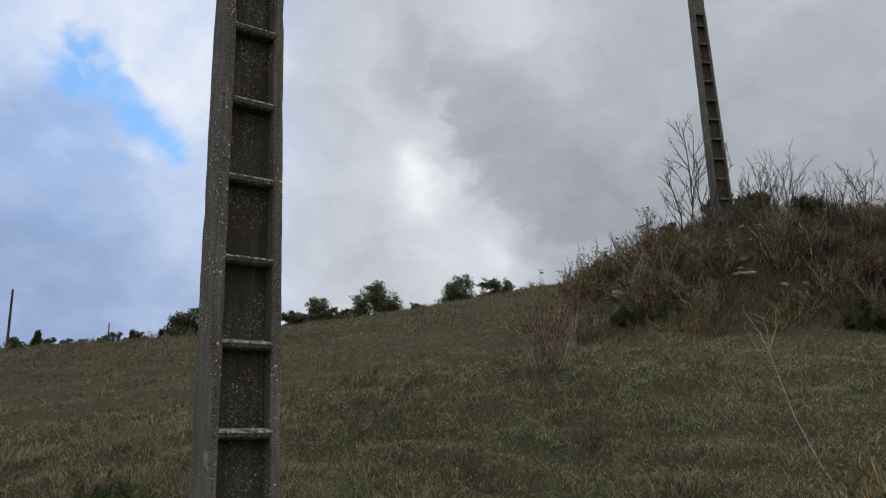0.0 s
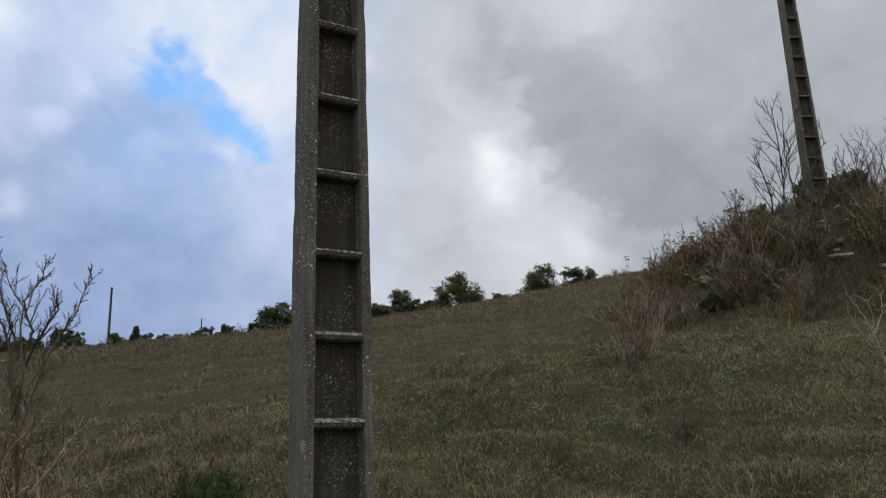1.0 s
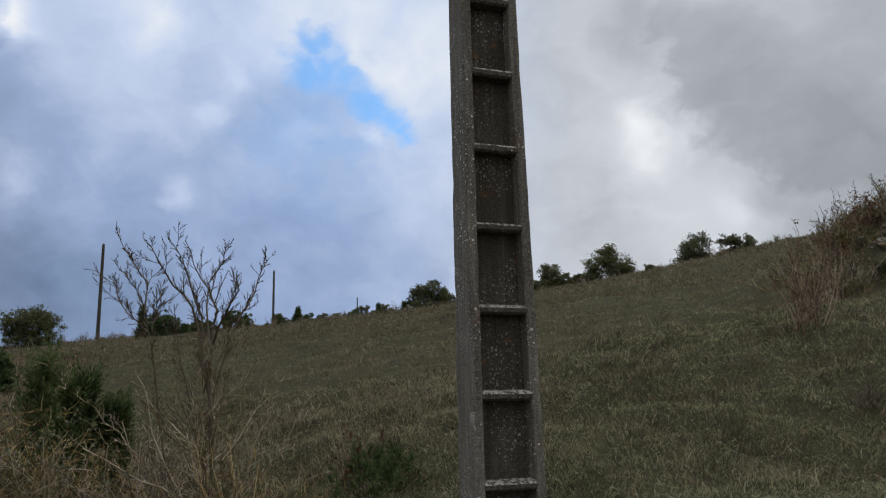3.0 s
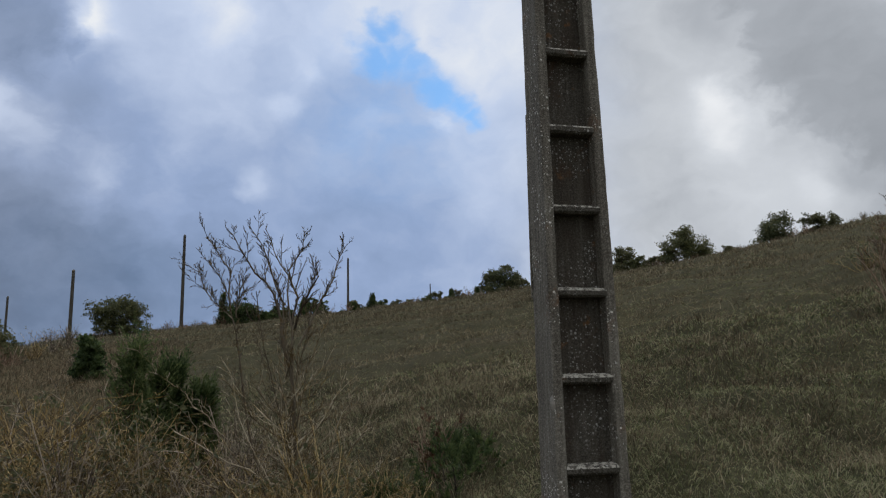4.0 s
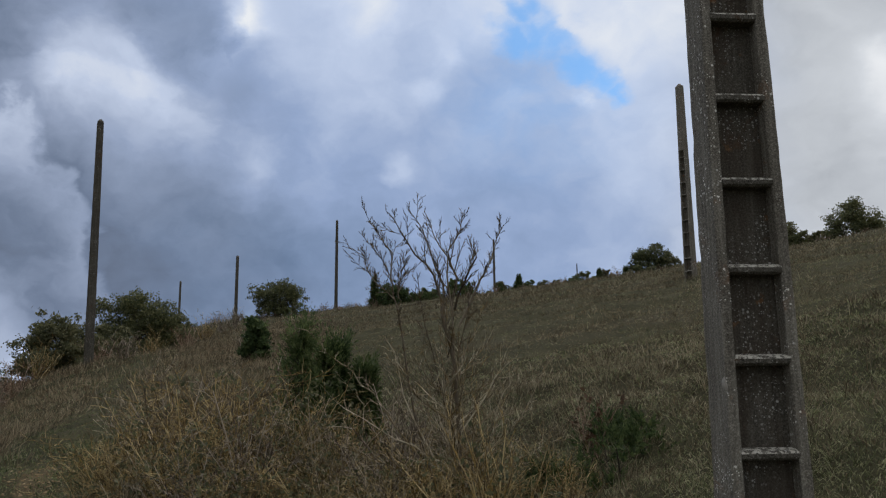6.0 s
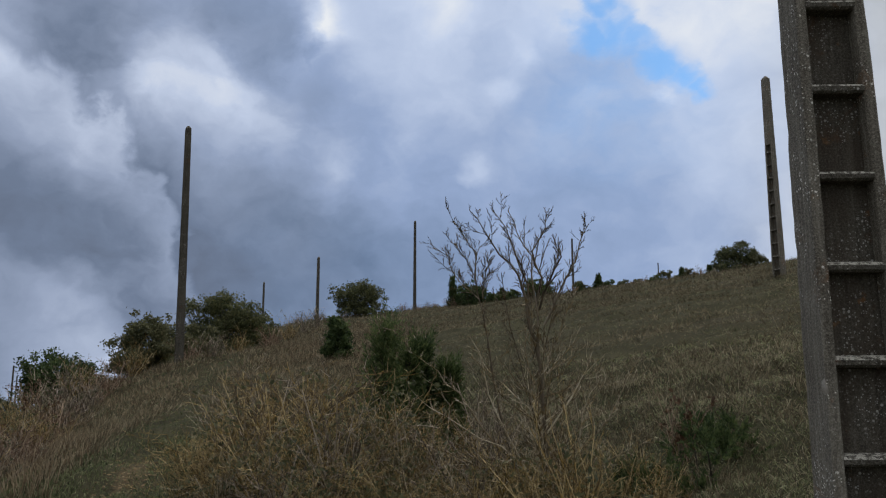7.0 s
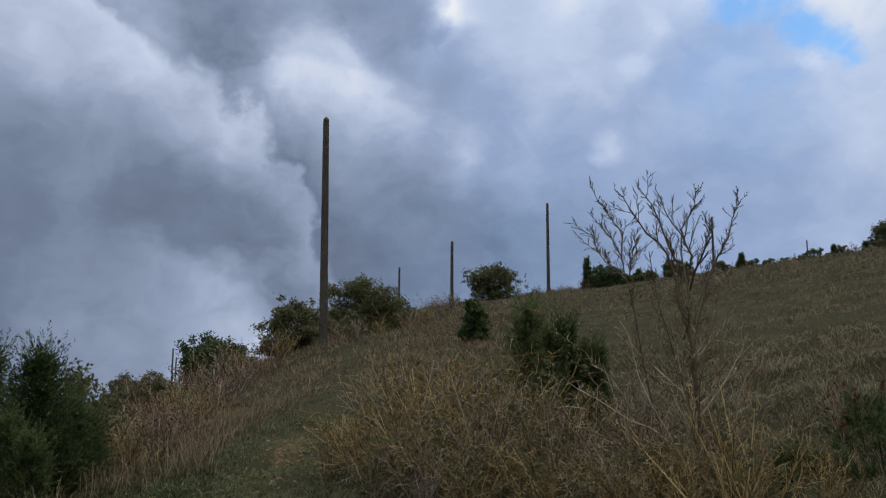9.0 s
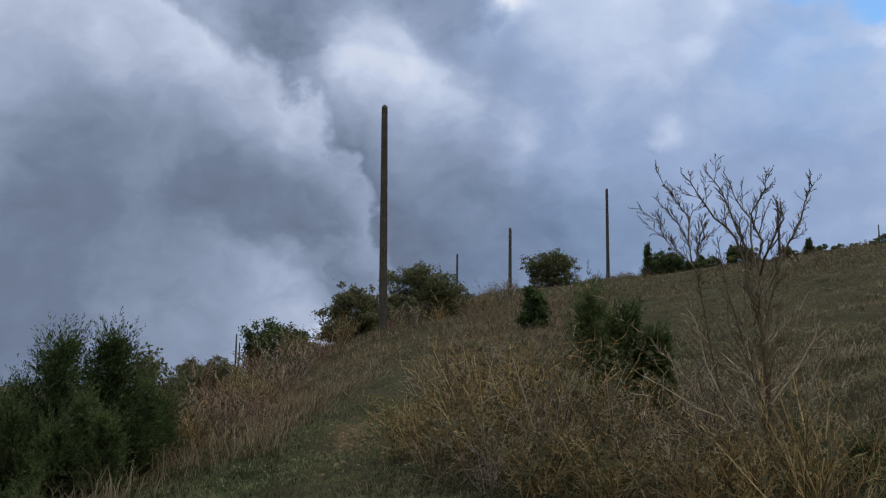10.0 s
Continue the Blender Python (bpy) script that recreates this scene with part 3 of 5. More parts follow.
# bearing, distance, turn, sink, lean: the other poles of the abandoned lines
for az, r, turn, sink, lean in ((-20.15, 19.4, 12, 0.25, -0.6), (14.85, 32.3, -30, 0.5, 0.2), (55.2, 27.7, 148, 0.35, -0.9), (46.0, 57.0, 137, 3.6, 0), (39.2, 62.6, 130, 1.4, 0),
                                (49.6, 85.0, 140, 2.25, 0), (28.0, 85.0, 117, 0.8, 0), (22.2, 85.0, 110, 4.0, 0), (64.6, 95.0, 64, 2.5, 0), (64.35, 112.0, 64, 2.5, 0),
                                (76.7, 95.0, 76, 2.6, 0), (-25.7, 33.0, 20, 6.4, 0)):
    px, py = at_bearing(az, r)
    side = pose(0, 0, 0, 0, 0, az) @ pose(0, 0, 0, 0, lean, 0) @ pose(0, 0, 0, 0, 0, turn - az)
    m = pose(px, py, float(ground_z(px, py)) - sink) @ side
    if az < 20:
        spot = copy_thing(near_pole, m)
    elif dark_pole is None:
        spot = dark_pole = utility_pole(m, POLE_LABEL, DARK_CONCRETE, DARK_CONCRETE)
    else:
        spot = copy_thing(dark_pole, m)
        if az > 60 or az < 25:
            spot.scale = (0.55, 0.55, 1.0)
    tagged(spot, POLE_LABEL if az < 20 else "tall dark weathered concrete pole above the footpath" if r < 40 else "distant dark concrete pole on the grassy skyline")
part("mortar_patch", patch_bm, ROCK, near_pole, "pale mortar patch on the pole's corner")

# ---------------------------------------------------------------- plants


class Wood:
    """Gathers tapered tubes for branches, and the ends that bear leaves."""

    def __init__(self, seed, thinnest=0.0):
        self.rnd, self.thinnest = random.Random(seed), thinnest
        self.v, self.f, self.ends = [], [], []

    def limb(self, pts, radii, sides=4):
        base = len(self.v)
        for i, (p, r) in enumerate(zip(pts, radii)):
            d = (pts[min(i + 1, len(pts) - 1)] - pts[max(i - 1, 0)]).normalized()
            a = d.orthogonal().normalized()
            b = d.cross(a)
            for s in range(sides):
                w = 2 * math.pi * s / sides
                self.v.append(p + (a * math.cos(w) + b * math.sin(w)) * r)
        for i in range(len(pts) - 1):
            for s in range(sides):
                q = base + i * sides
                self.f.append((q + s, q + (s + 1) % sides, q + sides + (s + 1) % sides, q + sides + s))

    def sprout(self, p, d, length, r, level, kids, up=0.25, wobble=0.25, angle=0.7, ratio=0.55, segs=4, sides=3, start=0.25, taper=0.45):
        """A branch that bends and bears side branches down to level 0."""
        rnd = self.rnd
        pts, d = [p.copy()], d.normalized()
        for i in range(segs):
            d = (d + Vector((rnd.gauss(0, wobble), rnd.gauss(0, wobble), rnd.gauss(0, wobble) + up * 0.4))).normalized()
            pts.append(pts[-1] + d * (length / segs))
        radii = [r * (1 - (1 - taper) * i / segs) for i in range(segs + 1)]
        self.limb(pts, radii, sides)
        self.ends.append((pts[-1], d, level))
        if level > 0:
            self.twigs(pts, radii, level - 1, kids, length * ratio, up, wobble, angle, ratio, segs, sides, start)
        return pts

    def twigs(self, pts, radii, level, kids, length, up=0.25, wobble=0.25, angle=0.7, ratio=0.55, segs=3, sides=3, start=0.25):
        rnd, floor_ = self.rnd, self.thinnest
        n = len(pts) - 1
        count = kids if isinstance(kids, int) else kids[0]
        rest = kids if isinstance(kids, int) else (kids[1:] or (2,))
        for k in range(count):
            t = start + (1 - start) * (k + rnd.random()) / count
            i = min(int(t * n), n - 1)
            p = pts[i].lerp(pts[i + 1], t * n - i)
            d = (pts[i + 1] - pts[i]).normalized()
            o = Vector((rnd.gauss(0, 1), rnd.gauss(0, 1), rnd.gauss(0, 1)))
            o = (o - d * o.dot(d)).normalized()
            way_ = d * math.cos(angle) + o * math.sin(angle) * rnd.uniform(0.7, 1.3) + Vector((0, 0, up * 0.5))
            self.sprout(p, way_, length * rnd.uniform(0.55, 1.15) * (1 - 0.35 * t), max(radii[i] * 0.62, floor_), level, rest, up, wobble, angle, ratio, max(2, segs - 1), sides, 0.2)

    def mesh(self, name):
        return mesh_of(name, [c for v in self.v for c in v], self.f, True)


class Leaves:
    """Gathers pointed leaf blades."""

    def __init__(self, seed):
        self.rnd = np.random.RandomState(seed)
        self.c, self.d, self.s, self.w = [], [], [], []

    def clump(self, p, n, radius, size, wide=0.5, way_=None, flat=1.0):
        off = self.rnd.normal(0, radius, (n, 3)) * (1, 1, flat)
        self.c.append(np.array(p) + off)
        d = self.rnd.normal(0, 1, (n, 3))
        if way_ is not None:
            d = d * 0.55 + np.array(way_)
        self.d.append(d)
        self.s.append(size * self.rnd.uniform(0.6, 1.35, n))
        self.w.append(np.full(n, wide))

    def frond(self, p, d, length, n, size, wide=0.25):
        """Small blades along a spray that point forward and aside."""
        t = self.rnd.uniform(0, 1, n)
        d = np.array(d) / (np.linalg.norm(d) + 1e-9)
        o = self.rnd.normal(0, 1, (n, 3))
        o = o - (o @ d)[:, None] * d
        o = o / (np.linalg.norm(o, axis=1, keepdims=True) + 1e-9)
        self.c.append(np.array(p) + d * (t * length)[:, None] + o * (0.16 * length * (1.05 - t))[:, None])
        self.d.append(d + o * 0.55)
        self.s.append(size * self.rnd.uniform(0.6, 1.3, n) * (1.1 - 0.4 * t))
        self.w.append(np.full(n, wide))

    def mesh(self, name):
        c, d, s, w = (np.concatenate(a) for a in (self.c, self.d, self.s, self.w))
        d = d / (np.linalg.norm(d, axis=1, keepdims=True) + 1e-9)
        o = np.cross(d, self.rnd.normal(0, 1, d.shape))
        o = o / (np.linalg.norm(o, axis=1, keepdims=True) + 1e-9)
        lift = np.cross(d, o) * (s * w * 0.18)[:, None]
        a, b = d * s[:, None], o * (s * w * 0.5)[:, None]
        v = np.stack([c - a * 0.5, c - b + lift, c + a * 0.5, c + b + lift], 1)
        return mesh_of(name, v, np.arange(len(c) * 4).reshape(-1, 4))


def bare_shrub(seed, tall, spread, stems, twig_mat, label, m, leaves=0, leaf_mat=None, thick=0.009, name="bare_shrub", group="", kids=(5, 4), up=0.3, wobble=0.16, angle=0.6):
    ob = thing(name, label, "shrub", m, group)
    w = Wood(seed, thick * 0.34)
    rnd = w.rnd
    for i in range(stems):
        a, tilt = rnd.uniform(0, 2 * math.pi), abs(rnd.gauss(0, 0.42)) * spread
        d = Vector((math.cos(a) * tilt, math.sin(a) * tilt, 1))
        root = Vector((rnd.gauss(0, 0.07), rnd.gauss(0, 0.07), -0.06)) * tall
        w.sprout(root, d, tall * rnd.uniform(0.55, 1.05), thick * rnd.uniform(0.6, 1.2), 2, kids, up, wobble, angle, 0.45, 3, 3, 0.15, 0.4)
    part("crown", w.mesh("crown"), twig_mat, ob)
    if leaves:
        lv = Leaves(seed + 1)
        ends = [e for e in w.ends if e[2] <= 1]
        for p, d, _ in rnd.sample(ends, min(len(ends), leaves)):
            lv.clump(p, 5, 0.03 * tall, 0.045, 0.55)
        part("foliage", lv.mesh("foliage"), leaf_mat, ob)
    return ob


def juniper(seed, tall, wide, n, label, m, size=0.05, name="juniper", group="", tips=1, mat=None, cat="juniper", taper=0.9):
    """A ragged, pointed evergreen: trunk, rising boughs, needle sprays."""
    ob = thing(name, label, cat, m, group)
    w, lv = Wood(seed), Leaves(seed + 1)
    rnd = w.rnd
    for k in range(tips):
        a, off = rnd.uniform(0, 6.28), (0 if k == 0 else wide * rnd.uniform(0.2, 0.38))
        foot = Vector((math.cos(a) * off, math.sin(a) * off, 0))
        high = tall * (1 if k == 0 else rnd.uniform(0.6, 0.92))
        trunk = w.sprout(foot + Vector((0, 0, -0.1)), Vector((rnd.gauss(0, 0.06), rnd.gauss(0, 0.06), 1)), high, 0.022 * tall, 0, 0, 0.4, 0.05, segs=8, sides=6, taper=0.12)
        for i in range(n // tips):
            t = 0.04 + 0.96 * (i + rnd.random()) / (n // tips)
            j = min(int(t * 8), 7)
            p = trunk[j].lerp(trunk[j + 1], t * 8 - j)
            a = rnd.uniform(0, 6.28)
            reach = wide * 0.5 * (1.04 - t) ** taper * rnd.uniform(0.6, 1.0) / (1 if tips == 1 else 1.25)
            d = Vector((math.cos(a), math.sin(a), rnd.uniform(0.15, 0.9)))
            pts = w.sprout(p, d, max(reach, 0.06), 0.006 * tall, 0, 0, 0.5, 0.12, segs=3, sides=3, taper=0.2)
            long_ = 0.105 * tall + 0.05
            for q in range(4):
                c = pts[min(q, 2)].lerp(pts[min(q, 2) + 1], rnd.random())
                e = d.normalized() * 0.9 + Vector((rnd.gauss(0, 0.5), rnd.gauss(0, 0.5), rnd.uniform(-0.35, 0.6)))
                lv.frond(tuple(c), tuple(e), long_ * rnd.uniform(0.5, 1.1), 16, size, 0.3)
            lv.frond(tuple(pts[-2]), tuple(d.normalized() * 0.55 + Vector((0, 0, 0.8))), long_ * rnd.uniform(1.2, 2.0), 34, size, 0.24)
        lv.frond(tuple(trunk[-1] - Vector((0, 0, 0.1 * tall))), (0.05, 0.02, 1), 0.2 * tall, 40, size, 0.24)
    part("trunk", w.mesh("trunk"), BARK, ob)
    part("crown", lv.mesh("crown"), mat or NEEDLE, ob)
    return ob


def oak(seed, tall, wide, clumps, label, m, mat, size=0.15, flat=0.75, name="oak_tree", trunk_part=0.3, cat="tree", lobes=21, dense=26):
    """A small hill oak: short trunk, limbs to each lobe of an uneven crown with gaps."""
    ob = thing(name, label, cat, m)
    w, lv = Wood(seed), Leaves(seed + 1)
    rnd = w.rnd
    trunk = w.sprout(Vector((0, 0, -0.15)), Vector((rnd.gauss(0, 0.12), rnd.gauss(0, 0.12), 1)), tall * 0.55, 0.026 * tall, 0, 0, 0.3, 0.1, segs=5, sides=6, taper=0.5)
    for i in range(lobes):
        a, out = 2.4 * i + rnd.uniform(-0.4, 0.4), 0.5 * wide * math.sqrt(rnd.uniform(0.02, 1.0)) * 0.78
        high = tall * (trunk_part + 0.14 + (0.76 - trunk_part) * math.sqrt(max(0.0, 1 - (out / (0.5 * wide)) ** 2)) * rnd.random() ** 0.7)
        if i % 3 == 0 and trunk_part < 0.3:
            high, out = tall * rnd.uniform(0.08, 0.34), out * 0.5 + 0.22 * wide
        c = Vector((math.cos(a) * out, math.sin(a) * out, min(high, tall * 0.86)))
        p = trunk[rnd.randint(1, 4)]
        mid = p.lerp(c, 0.5) + Vector((rnd.gauss(0, 0.04), rnd.gauss(0, 0.04), rnd.uniform(-0.06, 0.06))) * tall
        w.limb([p, mid, c], [0.011 * tall, 0.008 * tall, 0.004 * tall], 4)
        w.twigs([p, mid, c], [0.011 * tall, 0.008 * tall, 0.004 * tall], 1, (6, 3) if trunk_part else (2, 1), 0.16 * wide, 0.2, 0.2, 0.8, 0.6, 3, 3, 0.4)
        rad = min(wide, tall * 1.4) * rnd.uniform(0.12, 0.23)
        for k in range(clumps // lobes):
            o = Vector((rnd.gauss(0, 1), rnd.gauss(0, 1), rnd.gauss(0, 0.75))).normalized() * rad * rnd.uniform(0.35, 1.15)
            q = c + o
            lv.clump(Vector((q.x, q.y, min(max(q.z, 0.06 * tall), tall * rnd.uniform(0.92, 1.04)))), dense, 0.034 * tall + 0.03, size * 0.85, 0.62, None, flat)
    part("trunk", w.mesh("trunk"), BARK, ob)
    part("crown", lv.mesh("crown"), mat, ob)
    return ob


# the slender bare tree beside the pole: main limbs in its own plane, height upwards
UPPER = [
    ((0.0, -0.1), (-0.01, 0.5), (-0.03, 0.9), (-0.10, 1.2), (-0.115, 1.375), (-0.17, 1.57), (-0.30, 1.72), (-0.41, 1.915), (-0.505, 2.056)),
    ((-0.105, 1.2), (-0.105, 1.504), (-0.19, 1.74), (-0.255, 1.937), (-0.353, 2.08)),
    ((-0.03, 0.9), (-0.04, 1.158), (-0.06, 1.418), (-0.07, 1.70), (-0.17, 1.87), (-0.234, 2.045)),
    ((-0.05, 1.374), (-0.006, 1.548), (-0.07, 1.742), (0.026, 1.915), (0.037, 2.0)),
    ((-0.028, 1.31), (0.048, 1.526), (0.134, 1.70), (0.113, 1.786)),
    ((0.004, 1.2), (0.113, 1.44), (0.20, 1.61), (0.264, 1.81), (0.335, 1.96)),
]
SECOND = [
    ((-0.13, -0.05), (-0.26, 0.38), (-0.35, 0.80), (-0.38, 1.03), (-0.42, 1.30), (-0.472, 1.56), (-0.537, 1.70), (-0.623, 1.83)),
    ((-0.472, 1.526), (-0.461, 1.742), (-0.545, 1.86), (-0.625, 1.98)),
    ((-0.45, 1.40), (-0.58, 1.526), (-0.645, 1.634), (-0.677, 1.753)),
    ((-0.418, 1.40), (-0.407, 1.526), (-0.364, 1.677)),
    ((-0.04, 0.50), (-0.13, 0.77), (-0.19, 1.04), (-0.25, 1.31), (-0.288, 1.59)),
    ((-0.04, 0.70), (0.0, 1.02), (0.07, 1.30), (0.10, 1.46)),
]
LOWER = [
    ((-0.03, 0.69), (0.03, 0.98), (0.16, 1.30), (0.20, 1.42)), ((0.0, 0.43), (0.18, 0.69), (0.36, 0.95)), ((0.015, 0.29), (0.20, 0.444), (0.372, 0.574)),
    ((0.04, 0.26), (0.35, 0.45), (0.50, 0.69), (0.67, 1.0)), ((-0.06, 0.22), (-0.31, 0.35), (-0.54, 0.46), (-0.80, 0.62)),
    ((-0.06, 0.51), (-0.30, 0.70), (-0.50, 0.98)), ((0.05, 0.12), (0.394, 0.25), (0.697, 0.40)), ((-0.1, 0.1), (-0.3, 0.5), (-0.42, 0.9), (-0.5, 1.1)),
    ((-0.09, -0.02), (-0.26, 0.25), (-0.44, 0.48), (-0.59, 0.72), (-0.74, 0.88), (-0.93, 1.02), (-1.06, 1.18), (-1.18, 1.28)),
    ((0.02, 0.05), (0.22, 0.40), (0.30, 0.72), (0.34, 0.86)), ((-0.1, 0.0), (-0.5, 0.22), (-0.78, 0.34)),
]


def bare_tree(m):
    ob = thing("bare_tree", "slender leafless young tree with upright lichened branches", "tree", m)
    for name, limbs, r0, seed, kid, mat in (("main_stem", UPPER, 0.0145, 41, 22, TREE_TWIG), ("second_stem", SECOND, 0.0085, 42, 20, TREE_TWIG), ("skirt", LOWER, 0.0058, 43, 20, TWIG_PALE)):
        w = Wood(seed, 0.0022)
        for k, flat_pts in enumerate(limbs):
            drift = w.rnd.uniform(-0.09, 0.09)
            pts = []
            for i in range(len(flat_pts) - 1):
                for t in (0.0, 0.5):
                    x = flat_pts[i][0] * (1 - t) + flat_pts[i + 1][0] * t
                    z = flat_pts[i][1] * (1 - t) + flat_pts[i + 1][1] * t
                    j = (0.03 if name == "skirt" else 0.012) if t else 0.0
                    pts.append(Vector((x + w.rnd.uniform(-j, j), drift * max(0, z - flat_pts[0][1]), z + w.rnd.uniform(-j, j))))
            pts.append(Vector((flat_pts[-1][0], drift * max(0, flat_pts[-1][1] - flat_pts[0][1]), flat_pts[-1][1])))
            start_r = r0 if k == 0 or name == "skirt" else r0 * 0.6
            radii = [max(0.0028, start_r * (1 - 0.88 * (i / (len(pts) - 1)) ** 1.5)) for i in range(len(pts))]
            w.limb(pts, radii, 6)
            if name != "skirt":
                w.twigs(pts, [max(r, 0.0042) for r in radii], 2, (6 if k == 0 else 4, 6, 4), 0.26, 0.3, 0.2, 0.6, 0.5, 4, 3, 0.45 if k == 0 else 0.15)
            w.twigs(pts, [min(max(r, 0.0038), 0.0055) for r in radii], 1, (kid, 5), 0.12, 0.3, 0.22, 0.7, 0.5, 4, 3, 0.3 if k == 0 else 0.1)
        part(name, w.mesh(name), mat, ob)
    # side branches low on the trunk, spreading and turning up
    w = Wood(45, 0.0021)
    for i in range(30):
        z, a = w.rnd.uniform(0.05, 1.05), w.rnd.uniform(0, 6.28)
        d = Vector((math.cos(a), math.sin(a) * 0.9, w.rnd.uniform(0.45, 1.3)))
        w.sprout(Vector((-0.02 - 0.06 * z, 0, z)), d, w.rnd.uniform(0.35, 0.75) * (1.25 - 0.6 * z), 0.0064, 2, (6, 3), 0.3, 0.2, 0.75, 0.36, 5, 3, 0.2, 0.35)
    part("low_crown", w.mesh("low_crown"), TWIG_PALE, ob, "spreading lichened side branches low on the trunk")
    # dense upright whips round the foot
    w = Wood(44, 0.0020)
    for i in range(24):
        a, tilt = w.rnd.uniform(0, 6.28), abs(w.rnd.gauss(0, 0.6))
        w.sprout(Vector((w.rnd.gauss(0, 0.12), w.rnd.gauss(0, 0.12), -0.05)), Vector((math.cos(a) * tilt, math.sin(a) * tilt, 1)), w.rnd.uniform(0.35, 0.85), 0.0046, 2, (8, 5), 0.2, 0.3, 0.75, 0.4, 5, 3, 0.15, 0.5)
    part("shoot_clump", w.mesh("shoot_clump"), TWIG_PALE, ob, "thin lichened shoots round the tree's foot")
    return ob


bare_tree(pose(-3.12, 4.86, 0.93, 0, 0, 30.8) @ Matrix.Diagonal((1, 1, 0.955, 1)))

# ---------------------------------------------------------------- broom thicket around the bare tree

rnd = random.Random(11)
GOLD_LABEL = "golden-brown leafless broom shrub with dense lichened twigs"
GREY_LABEL = "grey-brown leafless shrub of tangled fine twigs"
broom = [
    bare_shrub(101, 1.0, 1.1, 24, TWIG_GOLD, GOLD_LABEL, pose(0, 0, 0), 40, OAK_DULL, 0.0082, group="broom thicket", kids=(7, 4), up=0.12, wobble=0.24, angle=0.8),
    bare_shrub(102, 1.0, 1.3, 22, TWIG_GREY, GREY_LABEL, pose(0, 0, 0), 0, None, 0.0082, group="broom thicket", kids=(7, 4), up=0.12, wobble=0.24, angle=0.8),
    bare_shrub(103, 1.0, 1.2, 24, TWIG_GOLD, GOLD_LABEL, pose(0, 0, 0), 120, OAK_DULL, 0.008, group="broom thicket", kids=(7, 4), up=0.12, wobble=0.24, angle=0.8),
    bare_shrub(104, 1.0, 1.5, 22, TWIG_PALE, "straw-brown leafless shrub with arching twigs", pose(0, 0, 0), 60, OAK_DULL, 0.007, group="broom thicket", kids=(7, 4), up=0.12, wobble=0.24, angle=0.8),
]
# bearing, distance, height of each shrub of the thicket
THICKET = [
    (47.2, 7.6, 1.25), (43.5, 6.4, 0.95), (50.3, 8.4, 1.05), (38.6, 6.3, 0.85), (41.5, 7.3, 1.0), (34.8, 6.0, 0.8), (46.0, 6.7, 0.9), (52.0, 7.7, 0.75), (49.0, 7.0, 0.8),
    (36.5, 5.6, 0.65), (31.0, 5.3, 0.7), (27.6, 5.5, 0.62), (33.5, 6.9, 0.75), (25.0, 6.0, 0.5), (44.8, 8.7, 1.1), (40.2, 5.7, 0.65), (29.2, 6.3, 0.6), (53.0, 9.4, 0.7),
    (45.5, 7.1, 1.0), (48.6, 8.0, 1.1), (42.2, 6.8, 0.85), (37.4, 6.9, 0.8), (39.8, 6.4, 0.7), (51.4, 7.0, 0.6), (34.0, 5.4, 0.6), (44.4, 5.9, 0.7), (47.6, 6.2, 0.65), (32.2, 6.1, 0.65), (23.5, 5.4, 0.42), (54.0, 8.3, 0.5), (50.4, 9.6, 0.9),
]
for k, (az, r, h) in enumerate(THICKET):
    x, y = plant_at(az, r)
    m = on_ground(x, y, 0.03, rnd.uniform(0, 360), h * 1.05)
    src = broom[k] if k < 4 else broom[(0, 2, 3, 0, 2, 1, 2)[k % 7]]
    if k < 4:
        src.matrix_basis = m
    else:
        copy_thing(src, pose(*m.translation, 0, 0, rnd.uniform(0, 360))).scale = (h * 1.1, h * 1.1, h * rnd.uniform(0.95, 1.1))

# low evergreen and russet plants at the foot of the thicket
for x, y, top, wd, seed, tips in ((-5.76, 6.17, 2.36, 1.05, 201, 2), (-5.44, 6.40, 2.14, 0.52, 202, 1), (-5.22, 6.54, 1.92, 0.55, 203, 1)):
    juniper(seed, top - float(ground_z(x, y)) + 0.05, wd, 190, "dark green juniper bush among golden broom", on_ground(x, y, 0.03), 0.05, tips=tips, group="junipers", taper=0.7)
for az, r, h, wd, seed in ((21.4, 6.4, 0.42, 1.3, 211), (19.6, 6.7, 0.34, 1.1, 212), (22.8, 5.9, 0.30, 0.9, 213)):
    x, y = plant_at(az, r)
    juniper(seed, h, wd, 46, "low spreading green juniper in the grass", on_ground(x, y, 0.03), 0.042, tips=5, group="junipers", mat=NEEDLE, taper=1.1)
x, y = plant_at(22.2, 6.5)
bare_shrub(221, 0.5, 1.1, 14, TWIG_RED, "small rusty-red dying shrub beside low juniper", on_ground(x, y, 0.02), 26, RUSSET, 0.005, "russet_shrub")

# ---------------------------------------------------------------- dark junipers across the footpath

for az, r, h, wd, seed, tips in ((79.5, 11.0, 1.75, 2.0, 301, 3), (76.2, 11.4, 2.28, 2.1, 302, 1), (72.6, 11.0, 1.95, 1.8, 303, 1), (77.5, 10.2, 1.5, 1.3, 305, 3), (73.8, 10.2, 1.3, 1.2, 306, 3), (83.5, 10.5, 2.0, 1.6, 307, 3), (70.4, 11.2, 1.25, 1.0, 308, 2)):
    x, y = plant_at(az, r)
    juniper(seed, h, wd * 1.25, 250, "tall dark green juniper beside the footpath", on_ground(x, y, 0.05), 0.055, tips=tips, group="junipers", taper=0.9)
x, y = plant_at(70.2, 12.0)
oak(309, 1.95, 1.1, 130, "young oak with yellow-green leaves among junipers", on_ground(x, y, 0.03), OAK, 0.07, 0.9, trunk_part=0.2)

